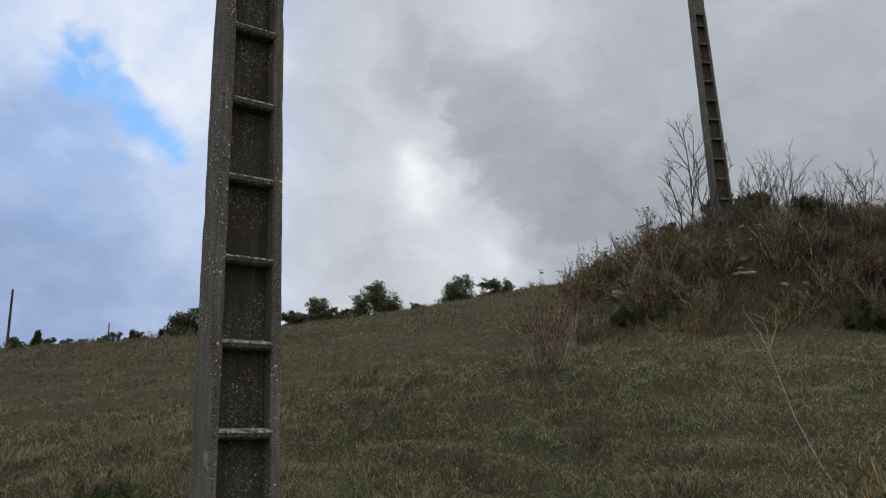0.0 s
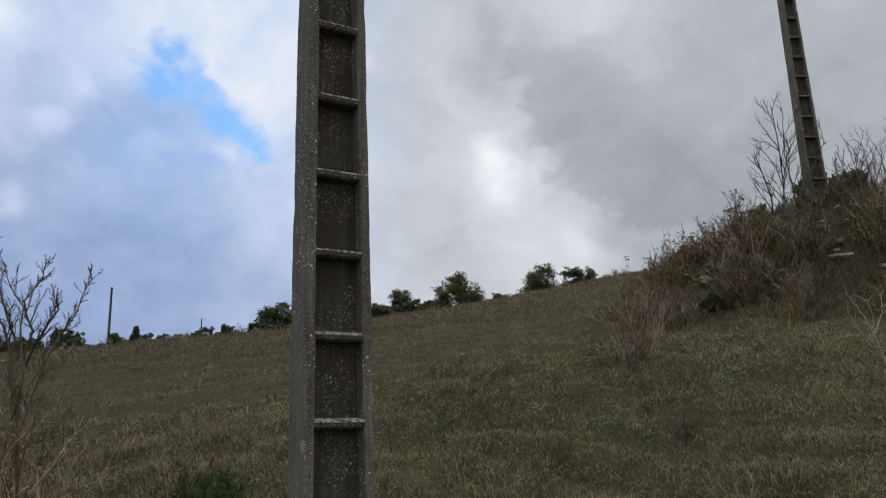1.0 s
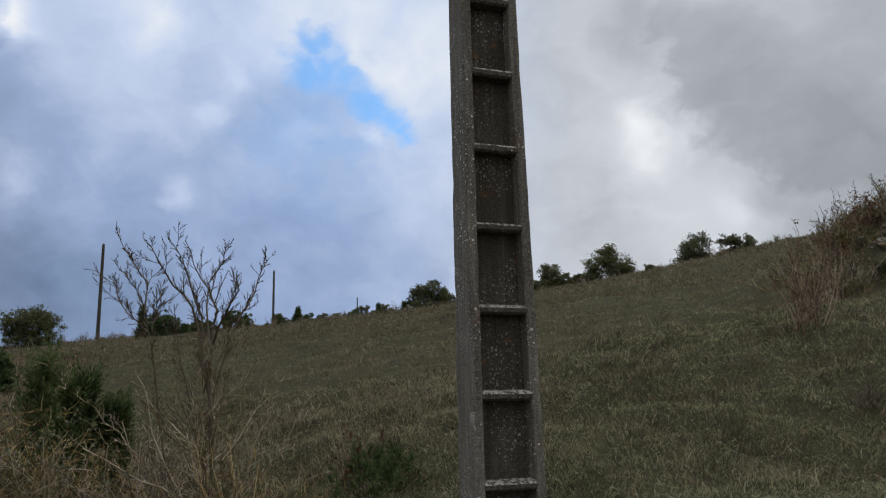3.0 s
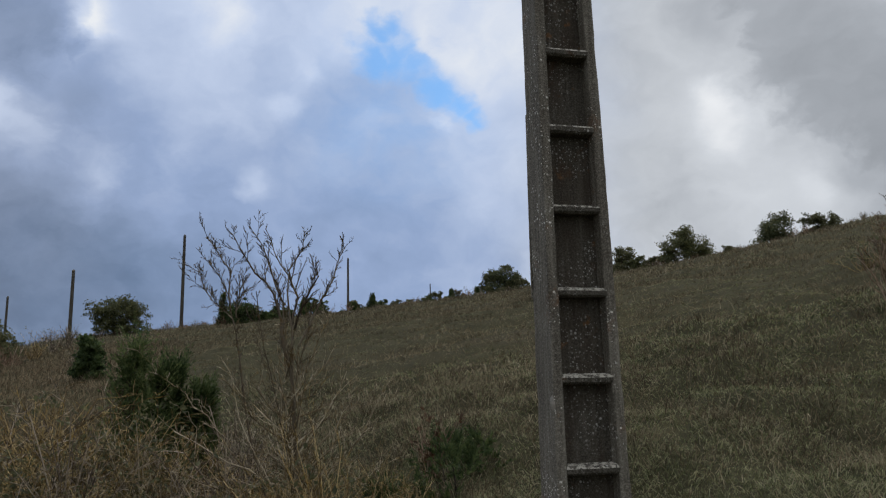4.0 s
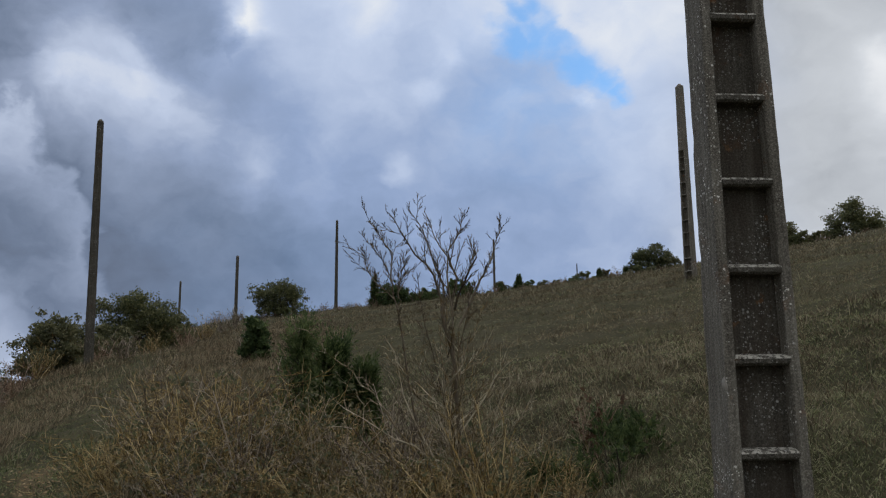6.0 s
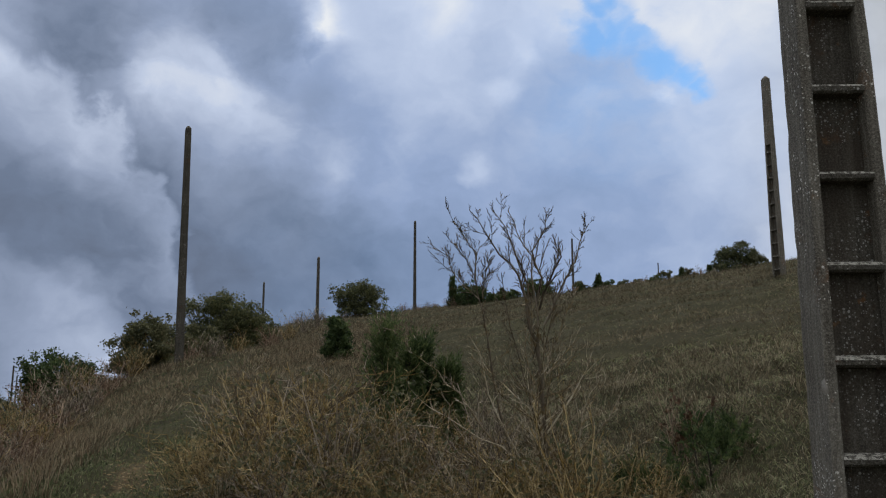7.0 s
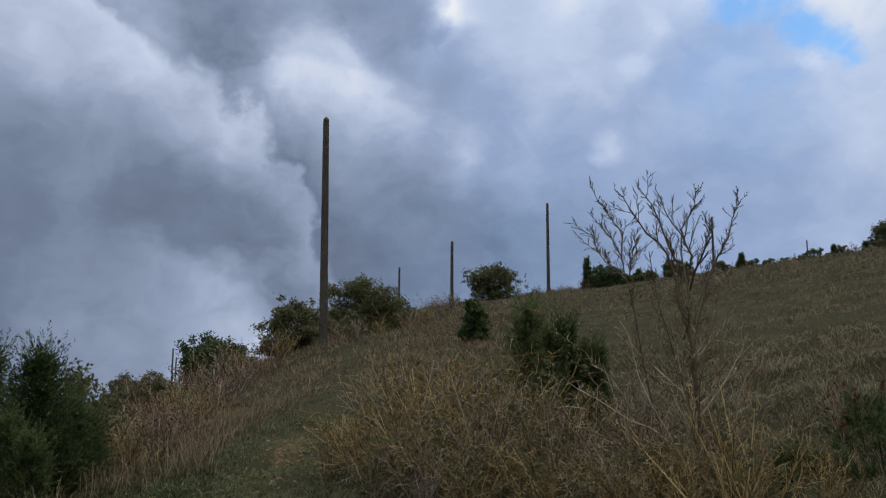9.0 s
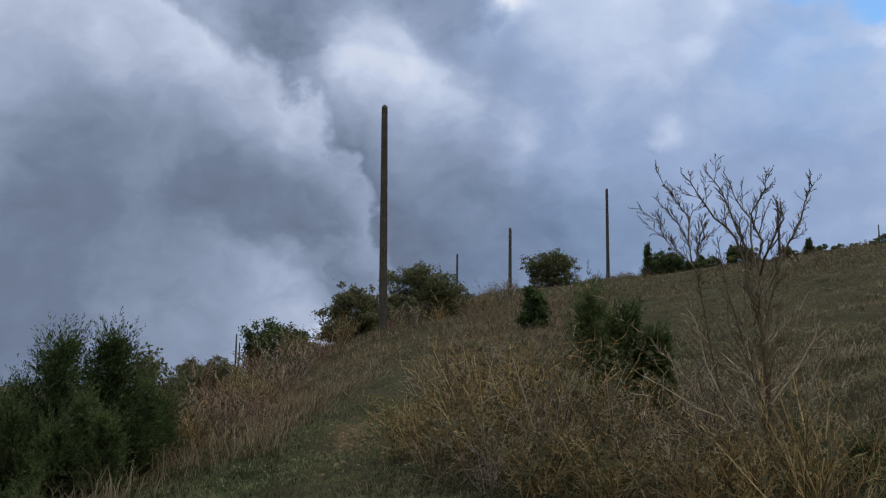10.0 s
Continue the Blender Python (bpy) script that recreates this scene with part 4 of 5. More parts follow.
x, y = -9.1, 1.9
juniper(310, 0.75, 1.0, 70, "low dark green juniper at the meadow's edge", on_ground(x, y, 0.04), 0.045, tips=3, group="junipers")

# ---------------------------------------------------------------- brush on both sides of the footpath further up

brush = [bare_shrub(401 + i, 1.0, 1.2, 20, mat, lab, pose(0, 0, -50), 40, RUSSET if i == 0 else OAK_DULL, 0.011, group="brush by the footpath", kids=(5, 3))
         for i, (mat, lab) in enumerate(((TWIG_RED, "reddish-brown leafless brush beside the footpath"), (TWIG_GREY, "grey leafless brush beside the footpath"), (TWIG_GOLD, "golden leafless brush beside the footpath")))]
FAR_BRUSH = [
    (66.0, 13.0, 0.95), (64.0, 15.0, 0.8), (67.8, 15.5, 1.0), (62.0, 18.0, 1.0), (60.4, 21.5, 1.1), (64.5, 20.0, 1.1), (58.9, 25.0, 1.0), (61.5, 27.0, 1.3), (57.4, 27.0, 1.2), (54.0, 29.5, 1.0),
    (52.6, 26.0, 0.9), (50.8, 30.0, 1.0), (48.8, 34.0, 1.1), (46.5, 48.0, 1.5), (47.6, 44.0, 1.2), (66.4, 24.0, 1.3), (69.0, 19.0, 1.2), (56.2, 31.0, 1.3), (63.3, 31.0, 1.4), (44.9, 29.0, 0.9),
    (68.6, 14.0, 0.9), (63.0, 13.4, 0.55), (65.2, 12.0, 0.75), (67.2, 11.6, 0.8), (64.6, 13.6, 0.8), (66.8, 14.2, 0.9), (62.6, 16.4, 0.8), (65.6, 17.4, 0.9), (61.0, 19.6, 0.9), (63.6, 18.6, 1.0), (59.6, 23.4, 0.9), (62.6, 23.6, 1.1), (60.6, 25.4, 1.1), (69.6, 12.8, 0.8), (45.8, 52.0, 1.3), (50.0, 47.0, 1.4), (55.3, 33.0, 1.3),
]
for k, (az, r, h) in enumerate(FAR_BRUSH):
    x, y = plant_at(az, r)
    m = on_ground(x, y, 0.04, 0)
    if k < 3:
        brush[k].matrix_basis = m @ Matrix.Diagonal((h * 1.2, h * 1.2, h, 1))
    else:
        copy_thing(brush[k % 3], pose(*m.translation, 0, 0, rnd.uniform(0, 360))).scale = (h * 1.35, h * 1.35, h)

# ---------------------------------------------------------------- trees on the hill and its skyline

# bearing, distance, height, width, leaf clumps, leaf material, label, seed
TREES = [
    (44.2, 22.0, 1.12, 0.62, 110, NEEDLE, "dark green rounded juniper bush on the slope", 531),
    (51.9, 42.0, 3.35, 4.4, 700, OAK, "broad dark green oak behind a concrete pole", 501), (56.6, 31.0, 2.1, 2.7, 330, OAK_DULL, "thin yellow-green oak on the hillside", 502),
    (61.4, 36.0, 2.3, 3.2, 560, NEEDLE, "rounded dark evergreen tree on the slope", 503), (66.2, 45.0, 2.2, 4.4, 560, OAK_DULL, "low rounded olive-green tree on the slope", 504),
    (42.8, 60.0, 2.75, 3.9, 420, OAK, "flat-topped dark oak on the skyline", 505), (4.5, 62.0, 3.1, 3.8, 380, OAK, "round green oak on the grassy skyline", 506),
    (-1.3, 66.0, 3.3, 2.9, 300, OAK, "upright green oak on the grassy skyline", 507), (-4.1, 66.0, 1.9, 2.9, 220, OAK_DULL, "low green oak bush on the skyline", 508),
    (16.9, 64.0, 2.7, 3.2, 300, OAK, "dark oak on the skyline", 509), (8.5, 62.0, 2.6, 2.4, 150, OAK_DULL, "thin pale oak on the skyline", 510),
    (35.0, 58.0, 1.9, 3.0, 230, NEEDLE, "dark evergreen bush on the skyline", 511), (30.2, 58.0, 1.25, 2.3, 170, NEEDLE, "dark evergreen bush on the skyline", 512),
    (10.2, 60.0, 1.5, 2.2, 160, OAK, "low green bush on the skyline", 513), (32.6, 58.0, 0.95, 3.0, 150, NEEDLE, "low dark bush on the skyline", 514),
    (53.8, 38.0, 2.1, 2.4, 180, OAK_DULL, "low oak scrub on the hillside", 515), (49.6, 48.0, 1.7, 2.4, 140, OAK, "low oak scrub on the hillside", 516),
    (6.6, 61.0, 1.1, 2.0, 120, OAK_DULL, "low olive bush on the skyline", 517), (1.6, 62.0, 0.9, 1.8, 80, OAK_DULL, "low olive bush on the skyline", 518), (12.0, 60.0, 1.2, 1.8, 110, OAK, "low green bush on the skyline", 519),
    (9.4, 61.0, 1.5, 2.2, 120, OAK_DULL, "low olive bush on the skyline", 520), (7.6, 61.0, 1.3, 2.0, 110, OAK, "low green bush on the skyline", 521), (18.2, 63.0, 1.4, 1.8, 90, OAK, "low green bush on the skyline", 522), (15.6, 63.0, 1.3, 2.0, 100, OAK_DULL, "low olive bush on the skyline", 523),
]
for az, r, h, wd, n, mat, label, seed in TREES:
    x, y = plant_at(az, r)
    oak(seed, h, wd, n, label, on_ground(x, y, 0.05), mat, 0.13 if r < 50 else 0.15, trunk_part=0.10 if h > 1.8 else 0.0, name="oak_tree" if h > 1.8 else "oak_bush", cat="tree" if h > 1.8 else "bush", dense=46 if r < 50 else 34)
for az, r, h, wd, seed in ((26.1, 62.0, 1.2, 1.3, 532), (20.6, 63.0, 0.95, 1.2, 533), (27.4, 62.0, 0.8, 0.8, 534), (18.8, 62.0, 0.85, 1.0, 535), (36.2, 58.0, 2.2, 1.2, 536)):
    x, y = plant_at(az, r)
    juniper(seed, h, wd, 60, "small dark juniper on the grassy slope", on_ground(x, y, 0.04), 0.09 if r < 40 else 0.16, group="junipers")
x, y = plant_at(21.7, 63.0)
oak(537, 1.05, 1.0, 34, "small thin tree on the skyline", on_ground(x, y, 0.03), OAK, 0.15, trunk_part=0.4)

# small bushes scattered along the crest
crest_bush = [oak(551 + i, 1.0, 1.3, 60, "small dark bush on the hill's crest", pose(0, 0, -50), mat, 0.16, trunk_part=0.0, name="crest_bush", cat="bush", lobes=9) for i, mat in enumerate((OAK, OAK_DULL, NEEDLE))]
for k in range(26):
    az = 36.0 - k * 1.0 + rnd.uniform(-0.4, 0.4)
    x, y = plant_at(az, rnd.uniform(59, 66))
    h = rnd.uniform(0.35, 0.95)
    m = pose(x, y, float(ground_z(x, y)) - 0.04, 0, 0, rnd.uniform(0, 360))
    ob = crest_bush[k] if k < 3 else copy_thing(crest_bush[k % 3], m)
    ob.matrix_basis = m @ Matrix.Diagonal((h * 1.2, h * 1.2, h, 1))
    tagged(ob, group="bushes along the crest")

# a fringe of low scrub along the crest
fringe = [bare_shrub(601 + i, 1.0, 1.5, 12, mat, "grey-brown scrub on the hill's crest", pose(0, 0, -50), 60, lf, 0.022, group="scrub along the crest", kids=(4, 2), name="crest_scrub")
          for i, (mat, lf) in enumerate(((TWIG_GREY, OAK_DULL), (TWIG_RED, RUSSET)))]
for k in range(92):
    az = 47.5 - k * 0.60 + rnd.uniform(-0.3, 0.3)
    r = rnd.uniform(55, 66)
    x, y = plant_at(az, r)
    h = rnd.uniform(0.3, 0.8)
    m = pose(x, y, float(ground_z(x, y)) - 0.05, 0, 0, rnd.uniform(0, 360))
    ob = fringe[k] if k < 2 else copy_thing(fringe[k % 2], m)
    ob.matrix_basis = m @ Matrix.Diagonal((h * 1.6, h * 1.6, h, 1))

# ---------------------------------------------------------------- the scrubby bank

bank_kinds = [
    bare_shrub(701, 1.0, 1.4, 12, TWIG_RED, "dense reddish-brown leafless scrub on the bank", pose(0, 0, -50), 130, RUSSET, 0.017, group="scrub on the bank", kids=(5, 2)),
    bare_shrub(702, 1.0, 1.2, 12, TWIG_GREY, "dense grey leafless scrub on the bank", pose(0, 0, -50), 90, OAK_DULL, 0.017, group="scrub on the bank", kids=(5, 2)),
    bare_shrub(703, 1.0, 1.6, 12, TWIG_GOLD, "brown scrub with withered leaves on the bank", pose(0, 0, -50), 150, OAK_DULL, 0.016, group="scrub on the bank", kids=(5, 2)),
    bare_shrub(704, 1.0, 0.9, 12, TWIG_GREY, "upright grey leafless scrub on the bank", pose(0, 0, -50), 0, None, 0.018, group="scrub on the bank", kids=(5, 2), up=0.5),
]
def before_outcrop(x, y):
    """Whether a plant would grow over the bare stones on the face of the bank."""
    return any(abs(x - y * ox / oy) < wide and y < oy + 0.25 for ox, oy, wide in ((3.65, 17.1, 0.42), (6.28, 16.5, 0.30)))


count = 0
for k in range(255):
    x, y = rnd.uniform(1.8, 14.5), rnd.uniform(14.2, 20.0)
    if x > 0.62 * y + 3.0 or x < 1.5 + 0.75 * (y - 13.6) * (1 if y < 18 else 0.8) and rnd.random() < 0.75:
        continue
    if before_outcrop(x, y):
        continue
    h = rnd.uniform(0.45, 0.95) * (0.7 if y < 15.2 else 1.0 if y < 17.2 else 0.62)
    m = pose(x, y, float(ground_z(x, y)) - 0.05, 0, 0, rnd.uniform(0, 360))
    ob = bank_kinds[count] if count < 4 else copy_thing(bank_kinds[rnd.randint(0, 3)], m)
    ob.matrix_basis = m @ Matrix.Diagonal((h * 1.35, h * 1.35, h, 1))
    count += 1
# taller bare bushes along the top of the bank, beside the pole
for az, r, h, wd, seed, stems in ((-18.1, 19.2, 2.9, 0.34, 711, 5), (-21.8, 19.6, 1.3, 0.5, 712, 7), (-24.2, 19.6, 1.7, 0.55, 713, 9), (-26.8, 19.6, 1.4, 0.6, 714, 9), (-30.3, 19.0, 2.2, 0.6, 715, 7),
                                  (-10.9, 19.8, 1.3, 0.8, 716, 10), (-13.6, 20.2, 1.2, 0.7, 717, 9), (-15.4, 20.2, 1.3, 0.7, 718, 9), (-9.3, 20.4, 0.9, 0.8, 719, 8), (-23.0, 20.2, 1.5, 0.5, 720, 7), (-28.4, 20.2, 1.5, 0.6, 721, 8)):
    x, y = plant_at(az, r)
    bare_shrub(seed, h, wd, stems, TREE_TWIG if seed == 711 else TWIG_DARK, "tall grey leafless bush on top of the bank", on_ground(x, y, 0.05), 0, None, 0.022 if seed == 711 else 0.014, "tall_bush", "tall bushes on the bank", (9, 6) if seed == 711 else (6, 4), 0.3, 0.2)
for az, r, h, wd, seed in ((-27.8, 15.8, 0.65, 1.4, 731), (-29.7, 15.8, 0.65, 1.2, 732), (-15.6, 15.9, 0.5, 1.1, 733), (-13.0, 15.8, 0.45, 0.9, 734), (-20.5, 20.2, 0.7, 1.4, 735), (-22.6, 20.4, 0.7, 1.4, 736), (-25.4, 20.4, 0.6, 1.4, 737), (-11.9, 19.6, 0.5, 1.2, 738), (-16.6, 20.0, 0.6, 1.2, 739)):
    x, y = plant_at(az, r)
    juniper(seed, h, wd, 60, "low dark green evergreen scrub on the bank", on_ground(x, y, 0.04), 0.09, "evergreen_shrub", "evergreens on the bank", 4, OAK_DULL, "shrub")

# scrub on the shoulder where the bank runs out into the meadow
for k in range(46):
    az, r = rnd.uniform(-15.5, -7.0), rnd.uniform(16.2, 21.0)
    x, y = at_bearing(az, r)
    if before_outcrop(x, y):
        continue
    h = rnd.uniform(0.5, 0.85) * (0.55 + 0.065 * (-az - 7.0)) + 0.15
    copy_thing(bank_kinds[rnd.choice((0, 0, 2, 3))], pose(x, y, float(ground_z(x, y)) - 0.05, 0, 0, rnd.uniform(0, 360))).scale = (h * 1.3, h * 1.3, h)

# dark twiggy dwarf shrubs that make cushions in the meadow
dwarf = None
for x, y, h in ((1.33, 7.56, 0.26), (-1.67, 12.14, 0.24), (-0.72, 8.06, 0.18), (2.72, 11.23, 0.24), (0.64, 11.53, 0.22), (-0.43, 15.88, 0.30), (-0.61, 11.1, 0.2), (0.91, 9.0, 0.18), (-0.65, 8.79, 0.2), (-1.59, 14.18, 0.26), (-0.13, 7.14, 0.16), (-7.87, 18.11, 0.34), (-3.01, 8.15, 0.2),
                (3.9, 12.6, 0.26), (1.9, 13.4, 0.26), (-4.4, 14.6, 0.3), (-3.2, 18.5, 0.32), (0.9, 18.4, 0.3)):
    m = on_ground(x, y, 0.02, rnd.uniform(0, 360), h)
    if dwarf is None:
        dwarf = bare_shrub(751, 1.0, 2.6, 26, TWIG_DARK, "low dark twiggy cushion shrub in the grass", m, 90, OAK_DULL, 0.016, "dwarf_shrub", "dwarf shrubs in the meadow", (7, 3), 0.1, 0.25, 0.8)
    else:
        copy_thing(dwarf, m)

# shrubs standing free in the grass
x, y = 1.37, 10.4
bare_shrub(741, 1.12, 1.6, 22, TWIG_RED, "open ochre leafless shrub standing in the grass", on_ground(x, y, 0.03), 16, OAK_DULL, 0.0095, kids=(6, 4), up=0.22)
x, y = plant_at(-17.5, 14.2)
bare_shrub(742, 0.7, 1.0, 14, TWIG_GOLD, "small straw-coloured shrub below the bank", on_ground(x, y, 0.03), 20, RUSSET, 0.007)
# a leaning dead stalk, forked at its tip, that rises out of a yellow-lichened broom
STALK = [((0.04, -0.05), (-0.10, 0.17), (-0.30, 0.51), (-0.40, 0.78), (-0.48, 1.12), (-0.52, 1.24), (-0.59, 1.37)), ((-0.48, 1.12), (-0.475, 1.24), (-0.50, 1.36)), ((-0.475, 1.14), (-0.43, 1.25), (-0.42, 1.36)), ((-0.47, 1.06), (-0.55, 1.16), (-0.60, 1.28))]
x, y = plant_at(-27.6, 4.9)
stalk = thing("dead_stalk", "leaning bleached dead stalk with a forked tip", "shrub", on_ground(x, y, 0.0, -25))
w = Wood(743, 0.0016)
for k, flat_pts in enumerate(STALK):
    pts = [Vector((px, 0.05 * math.sin(3 * pz + k), pz)) for px, pz in flat_pts]
    radii = [0.0058 * (1 - 0.75 * i / (len(pts) - 1)) * (1 if k == 0 else 0.5) for i in range(len(pts))]
    w.limb(pts, radii, 5)
    w.twigs(pts, [min(r, 0.0034) for r in radii], 0, 26 if k == 0 else 4, 0.085, 0.2, 0.25, 0.8, 0.5, 3, 3, 0.1)
part("stem", w.mesh("stem"), BONE, stalk)
for az, r, h, spread, seed in ((-26.6, 4.7, 0.62, 1.2, 744), (-28.4, 4.6, 0.72, 1.1, 745), (-29.8, 4.9, 0.7, 1.1, 747), (27.4, 4.9, 0.95, 0.9, 746)):
    x, y = plant_at(az, r)
    bare_shrub(seed, h, spread, 12, TWIG_GOLD, "sparse yellow-lichened broom shrub", on_ground(x, y, 0.02), 20, OAK_DULL, 0.006, kids=(7, 4))


# ---------------------------------------------------------------- stones


def stone(seed, sx, sy, sz, m, label, name="stone", group=""):
    rs = random.Random(seed)
    bm = bmesh.new()
    for i in range(16):
        p = Vector((rs.gauss(0, 1), rs.gauss(0, 1), rs.gauss(0, 1))).normalized() * rs.uniform(0.38, 0.55)
        bm.verts.new((p.x * sx, p.y * sy, max(-0.30, min(0.26, p.z)) * sz))
    hull = bmesh.ops.convex_hull(bm, input=bm.verts)
    bmesh.ops.delete(bm, geom=list({g for g in hull["geom_interior"] + hull["geom_unused"] if isinstance(g, bmesh.types.BMVert)}), context="VERTS")
    bmesh.ops.bevel(bm, geom=bm.edges[:], offset=0.04 * min(sx, sy), segments=1, affect="EDGES")
    me = bpy.data.meshes.new(name)
    bm.to_mesh(me)
    bm.free()
    me.materials.append(ROCK)
    ob = new(name, me)
    ob.matrix_basis = m
    return tagged(ob, label, "rock", group)


for k in range(44):
    if k < 16:
        x, y = 3.75 + rnd.gauss(0, 0.38), 17.0 + rnd.gauss(0, 0.22)
        s = rnd.uniform(0.06, 0.15) * (1.8 if k < 3 else 1.0)
    elif k < 34:
        x, y = 6.2 + rnd.gauss(0, 0.45), 16.5 + rnd.gauss(0, 0.4)
        s = rnd.uniform(0.05, 0.16)
    else:
        x, y = 8.1 + rnd.gauss(0, 0.9), 16.0 + rnd.gauss(0, 0.4)
        s = rnd.uniform(0.05, 0.12)
    s *= 1.35
    stone(800 + k, s * 1.6, s, s * 0.9, on_ground(x, y, -0.12, rnd.uniform(0, 360), 1, rnd.uniform(-15, 15)), "pale limestone rock in the bank", "limestone_rock", "limestone outcrop")
x, y = plant_at(61.5, 11.0)
stone(850, 0.09, 0.07, 0.06, on_ground(x, y, -0.03), "small white stone in the grass by the footpath")
pebbles_v, pebbles_f = [], []
for k in range(650):
    r = rnd.gauss(10.2, 1.1) if k < 520 else rnd.uniform(8, 22)
    c = np.interp(r, PATH_R, PATH_AZ)
    x, y = at_bearing(c + math.degrees(rnd.gauss(0, 0.24) / r), r)
    s, z, q = 0.010 + 0.022 * rnd.random() ** 2, float(ground_z(x, y)), len(pebbles_v)
    for dx, dy, dz in ((1, 0, 0), (0.3, 0.9, 0.1), (-0.9, 0.4, 0), (-0.4, -0.9, 0), (0.2, 0.1, 0.8), (-0.2, -0.2, 0.7)):
        pebbles_v.append((x + dx * s * rnd.uniform(0.7, 1.2), y + dy * s * rnd.uniform(0.7, 1.2), z + dz * s * 0.7))
    for f in ((0, 1, 4), (1, 2, 4), (2, 5, 4), (2, 3, 5), (3, 0, 5), (0, 4, 5)):
        pebbles_f.append([q + i for i in f])
pm = mesh_of("pebbles", pebbles_v, pebbles_f)
pm.materials.append(GRAVEL)
tagged(new("pebbles", pm), "tan limestone pebbles on the worn footpath", "gravel", kind="stuff")

# ---------------------------------------------------------------- grass


def grass(name, label, mat, seed, az, r, wad, height, width, lean, where=None, near=(1.2, 0.02)):
    """Blades in tussocks: bearings and distances at random, as one piece of stuff."""
    rs = np.random.RandomState(seed)
    tufts, per = wad
    a = np.radians(rs.uniform(*az, tufts))
    d = np.exp(rs.uniform(math.log(r[0]), math.log(r[1]), tufts))
    big = rs.uniform(0.55, 1.35, tufts)
    cx, cy = -np.sin(a) * d, np.cos(a) * d
    if where is not None:
        keep = where(cx, cy, rs)
        cx, cy, d, big = cx[keep], cy[keep], d[keep], big[keep]
    n = len(cx)
    spread = 0.05 + 0.010 * d
    x = np.repeat(cx, per) + rs.normal(0, 1, n * per) * np.repeat(spread, per)
    y = np.repeat(cy, per) + rs.normal(0, 1, n * per) * np.repeat(spread, per)
    far, size = np.repeat(d, per), np.repeat(big, per)
    z = ground_z(x, y) - 0.01
    h = rs.uniform(*height, n * per) * size * (1 + np.minimum(far, 40) * 0.022)
    w = np.maximum(width, far * 0.00045) * rs.uniform(0.6, 1.3, n * per)
    t = rs.uniform(0, 2 * math.pi, n * per)
    away = np.arctan2(y - np.repeat(cy, per), x - np.repeat(cx, per)) + rs.normal(0, 0.9, n * per)
    bend = rs.uniform(*lean, n * per) * h
    ex, ey = np.cos(t) * w, np.sin(t) * w
    bx_, by_ = np.cos(away) * bend, np.sin(away) * bend
    v = np.empty((n * per, 5, 3))
    v[:, 0] = np.stack([x - ex, y - ey, z], 1)
    v[:, 1] = np.stack([x + ex, y + ey, z], 1)
    v[:, 2] = np.stack([x + bx_ * 0.35 - ex * 0.8, y + by_ * 0.35 - ey * 0.8, z + h * 0.6], 1)
    v[:, 3] = np.stack([x + bx_ * 0.35 + ex * 0.8, y + by_ * 0.35 + ey * 0.8, z + h * 0.6], 1)
    v[:, 4] = np.stack([x + bx_, y + by_, z + h * (1 - 0.72 * np.minimum(bend / h / 1.6, 1) ** 1.3)], 1)
    q = np.arange(n * per)[:, None] * 5
    q, lone = q[far < 13], q[far >= 13]
    f = np.concatenate([np.concatenate([q + [0, 1, 3], q + [0, 3, 2], q + [2, 3, 4]], 1).reshape(-1, 3), lone + [0, 1, 4]])
    me = mesh_of(name, v, f)
    me.materials.append(mat)
    return tagged(new(name, me), label, "grass", kind="stuff")


def thin_above(x, y, rs):
    """Green grass gives way to brown on the side of the hill towards the footpath."""
    az = np.degrees(np.arctan2(-x, y))
    return off_path(x, y, rs) & (rs.rand(len(x)) > 0.5 * smooth_step(8, 30, az) * (1 - smooth_step(56, 62, az)))


def off_path(x, y, rs):
    return rs.rand(len(x)) > path_mask(x, y) * 1.25


def beside_path(x, y, rs):
    return (path_mask(x, y) < 0.2) & (rs.rand(len(x)) < 0.9)


def patches(x, y, rs):
    return (np.sin(x * 0.55 + 1.3 * np.sin(y * 0.31)) * np.sin(y * 0.43 + 0.6) + rs.normal(0, 0.35, len(x)) > 0.15) & (path_mask(x, y) < 0.3)


grass("meadow_grass", "short olive-green rough grass covering the hillside", GRASS, 901, (-36, 86), (3.6, 70), (14500, 24), (0.025, 0.065), 0.0016, (0.6, 2.4), thin_above)
grass("dry_grass", "straw-coloured dry grass mixed through the meadow", STRAW, 902, (-36, 86), (3.6, 68), (8500, 8), (0.03, 0.08), 0.0013, (0.7, 2.6), thin_above)
grass("seed_stalks", "pale dry stalks standing above the meadow", STRAW, 903, (-36, 86), (6, 60), (1100, 3), (0.09, 0.21), 0.0011, (0.2, 1.0), patches)
grass("tall_red_grass", "tall reddish-brown dry grass beside the footpath", RUSTY, 904, (60.5, 86), (10.5, 26), (760, 20), (0.12, 0.32), 0.0018, (0.2, 0.9), beside_path)
grass("path_grass", "short worn green grass along the footpath", LUSH, 905, (50, 68), (6, 32), (3000, 18), (0.025, 0.065), 0.0018, (0.4, 1.8), lambda x, y, rs: rs.rand(len(x)) > 1.1 * path_mask(x, y) ** 4 * gravel_mask(x, y))
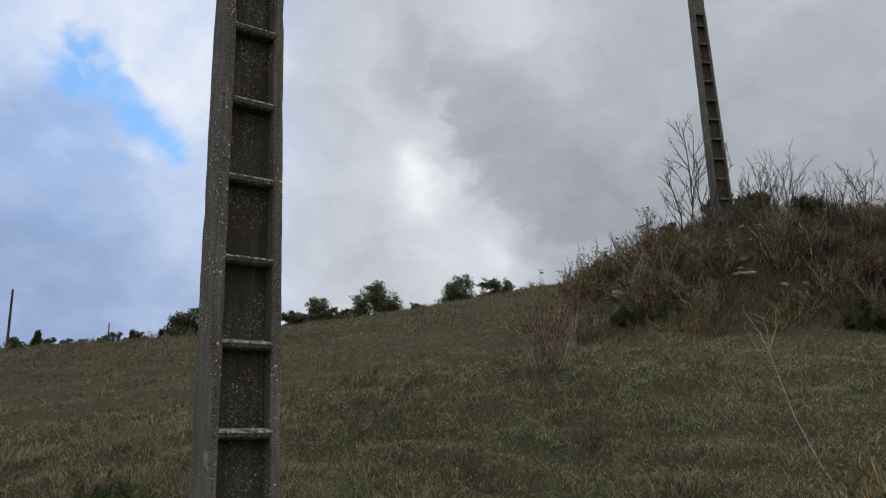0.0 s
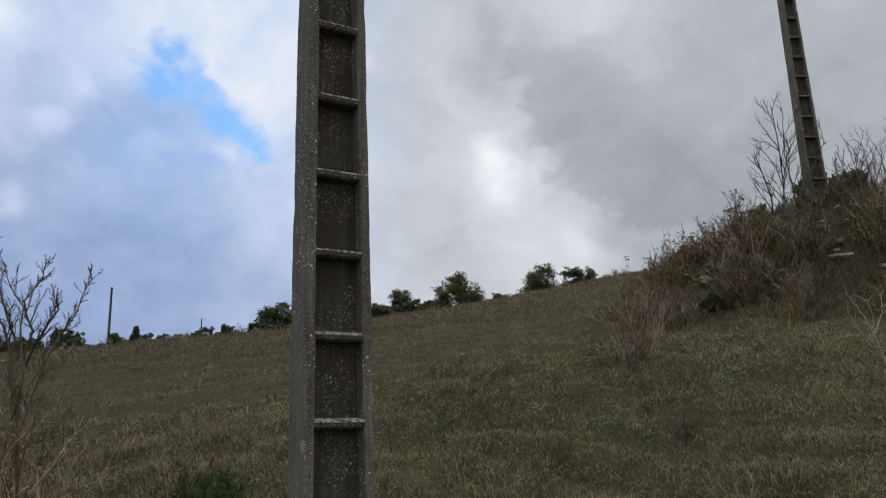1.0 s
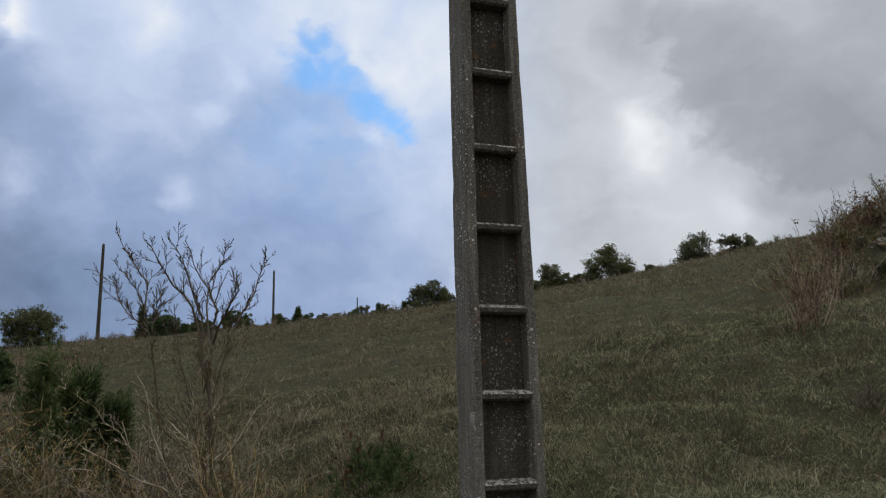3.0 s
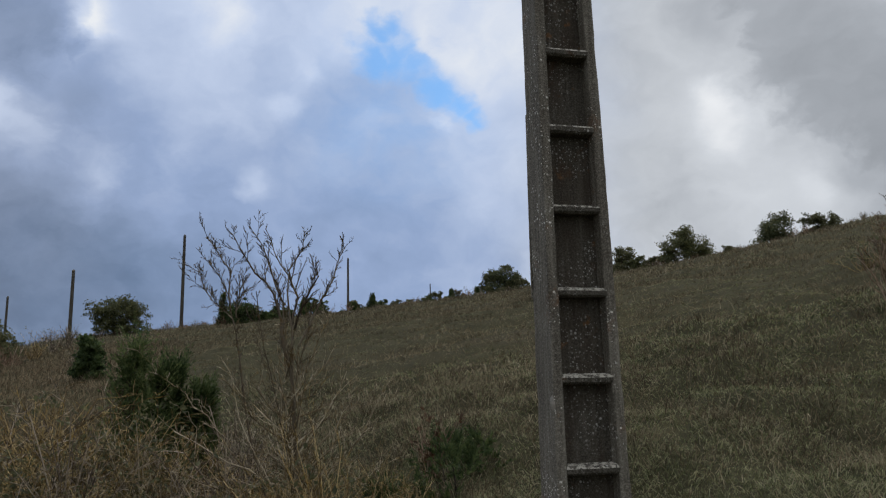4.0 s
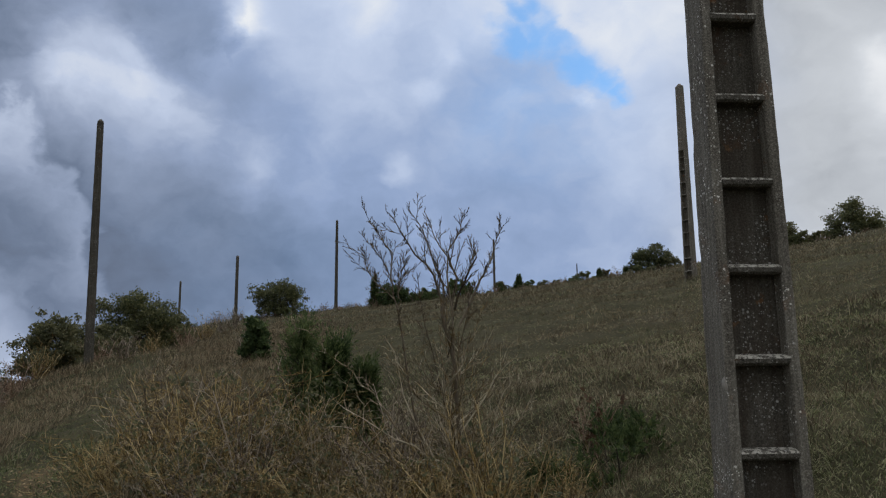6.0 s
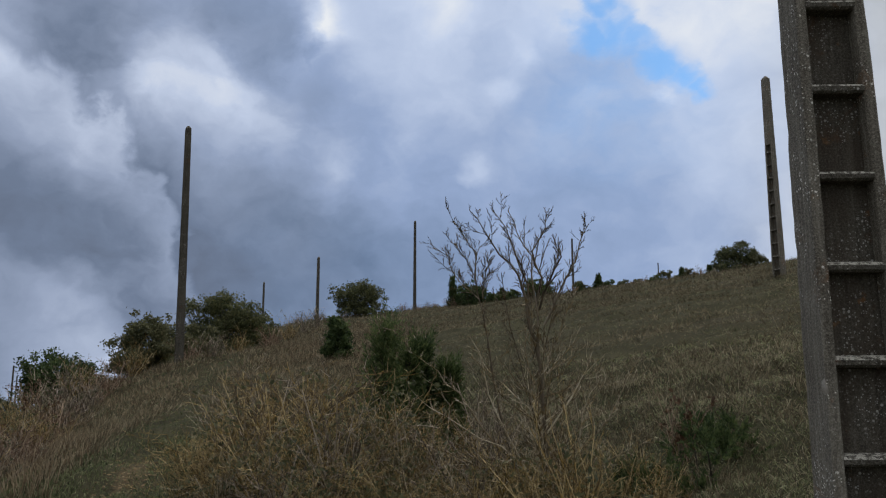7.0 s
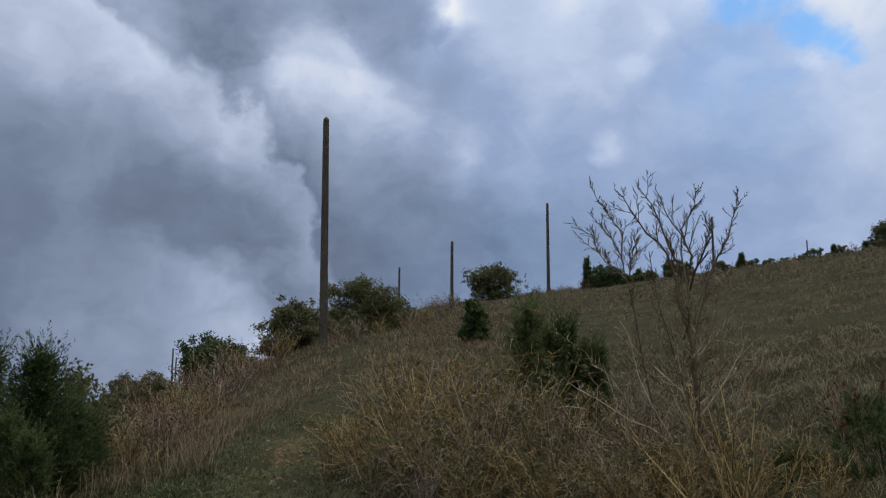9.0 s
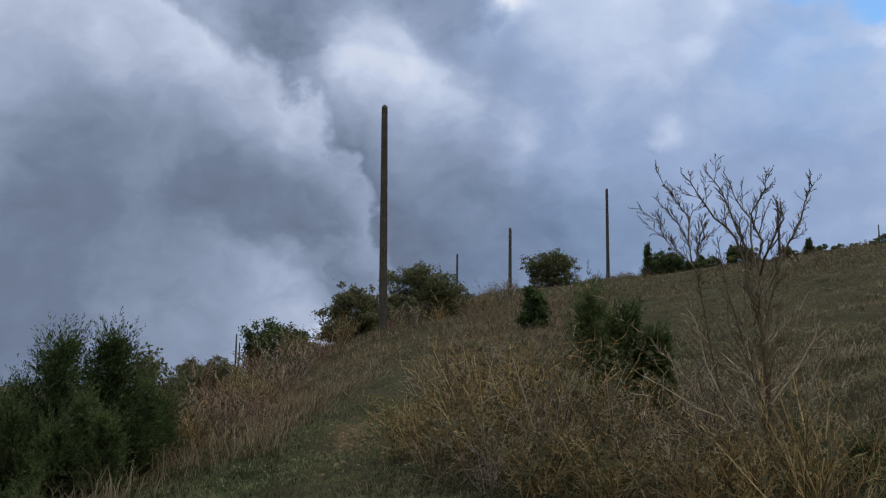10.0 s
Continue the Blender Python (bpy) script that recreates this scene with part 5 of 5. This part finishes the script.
grass("verge_grass", "thick dark green grass along the edge of the footpath", LUSH, 912, (56, 74), (6.5, 12.5), (1000, 24), (0.03, 0.09), 0.0018, (0.3, 1.3), lambda x, y, rs: path_mask(x, y) < 0.35)
grass("bank_stems", "brown withered stems covering the scrubby bank", DULL, 906, (-36, -6), (14.2, 21.5), (2600, 16), (0.09, 0.30), 0.004, (0.2, 1.2), lambda x, y, rs: (x > 1.8 + 0.6 * (y - 14)) & (y > 14.0 + rs.rand(len(x))) & (np.abs(x - y * 0.2135) > 0.4) & (np.abs(x - y * 0.381) > 0.25))
grass("crest_grass", "dull brown grass along the crest of the hill", DULL, 907, (-12, 52), (30, 68), (6500, 8), (0.05, 0.15), 0.009, (0.2, 1.0))
grass("slope_grass", "brown withered grass on the slope above the footpath", DULL, 908, (40, 63), (11, 48), (3600, 14), (0.055, 0.19), 0.002, (0.2, 1.0), beside_path)
grass("dark_tussocks", "dark tussocks of coarse grass scattered over the hillside", DULL, 909, (-36, 60), (5.5, 55), (1500, 46), (0.05, 0.15), 0.0020, (0.4, 1.6), off_path)
grass("pale_tussocks", "pale dead tussocks scattered over the hillside", STRAW, 910, (-36, 60), (5.5, 55), (700, 34), (0.05, 0.13), 0.0015, (0.3, 1.2), patches)
grass("near_grass", "short trodden grass round the spot where the view is taken", GRASS, 911, (-180, 180), (0.5, 7), (700, 16), (0.03, 0.08), 0.0018, (0.3, 1.3), off_path)
grass("turf", "fine short green turf between the tussocks", GRASS, 913, (-36, 56), (4.8, 15), (4200, 13), (0.025, 0.06), 0.0014, (0.6, 2.4), off_path)
grass("tall_dry_grass", "tall pale dry grass standing in front of the junipers", STRAW, 914, (73, 90), (8.3, 10.0), (80, 22), (0.2, 0.45), 0.0016, (0.15, 0.7))
grass("russet_grass", "russet-brown withered grass high on the slope", RUSTY, 915, (40, 62), (15, 52), (2600, 12), (0.055, 0.17), 0.002, (0.2, 1.2), beside_path)
grass("brown_grass", "short dull brown grass on the upper hillside", DULL, 916, (8, 58), (7, 66), (5200, 20), (0.025, 0.07), 0.0017, (0.6, 2.4), off_path)
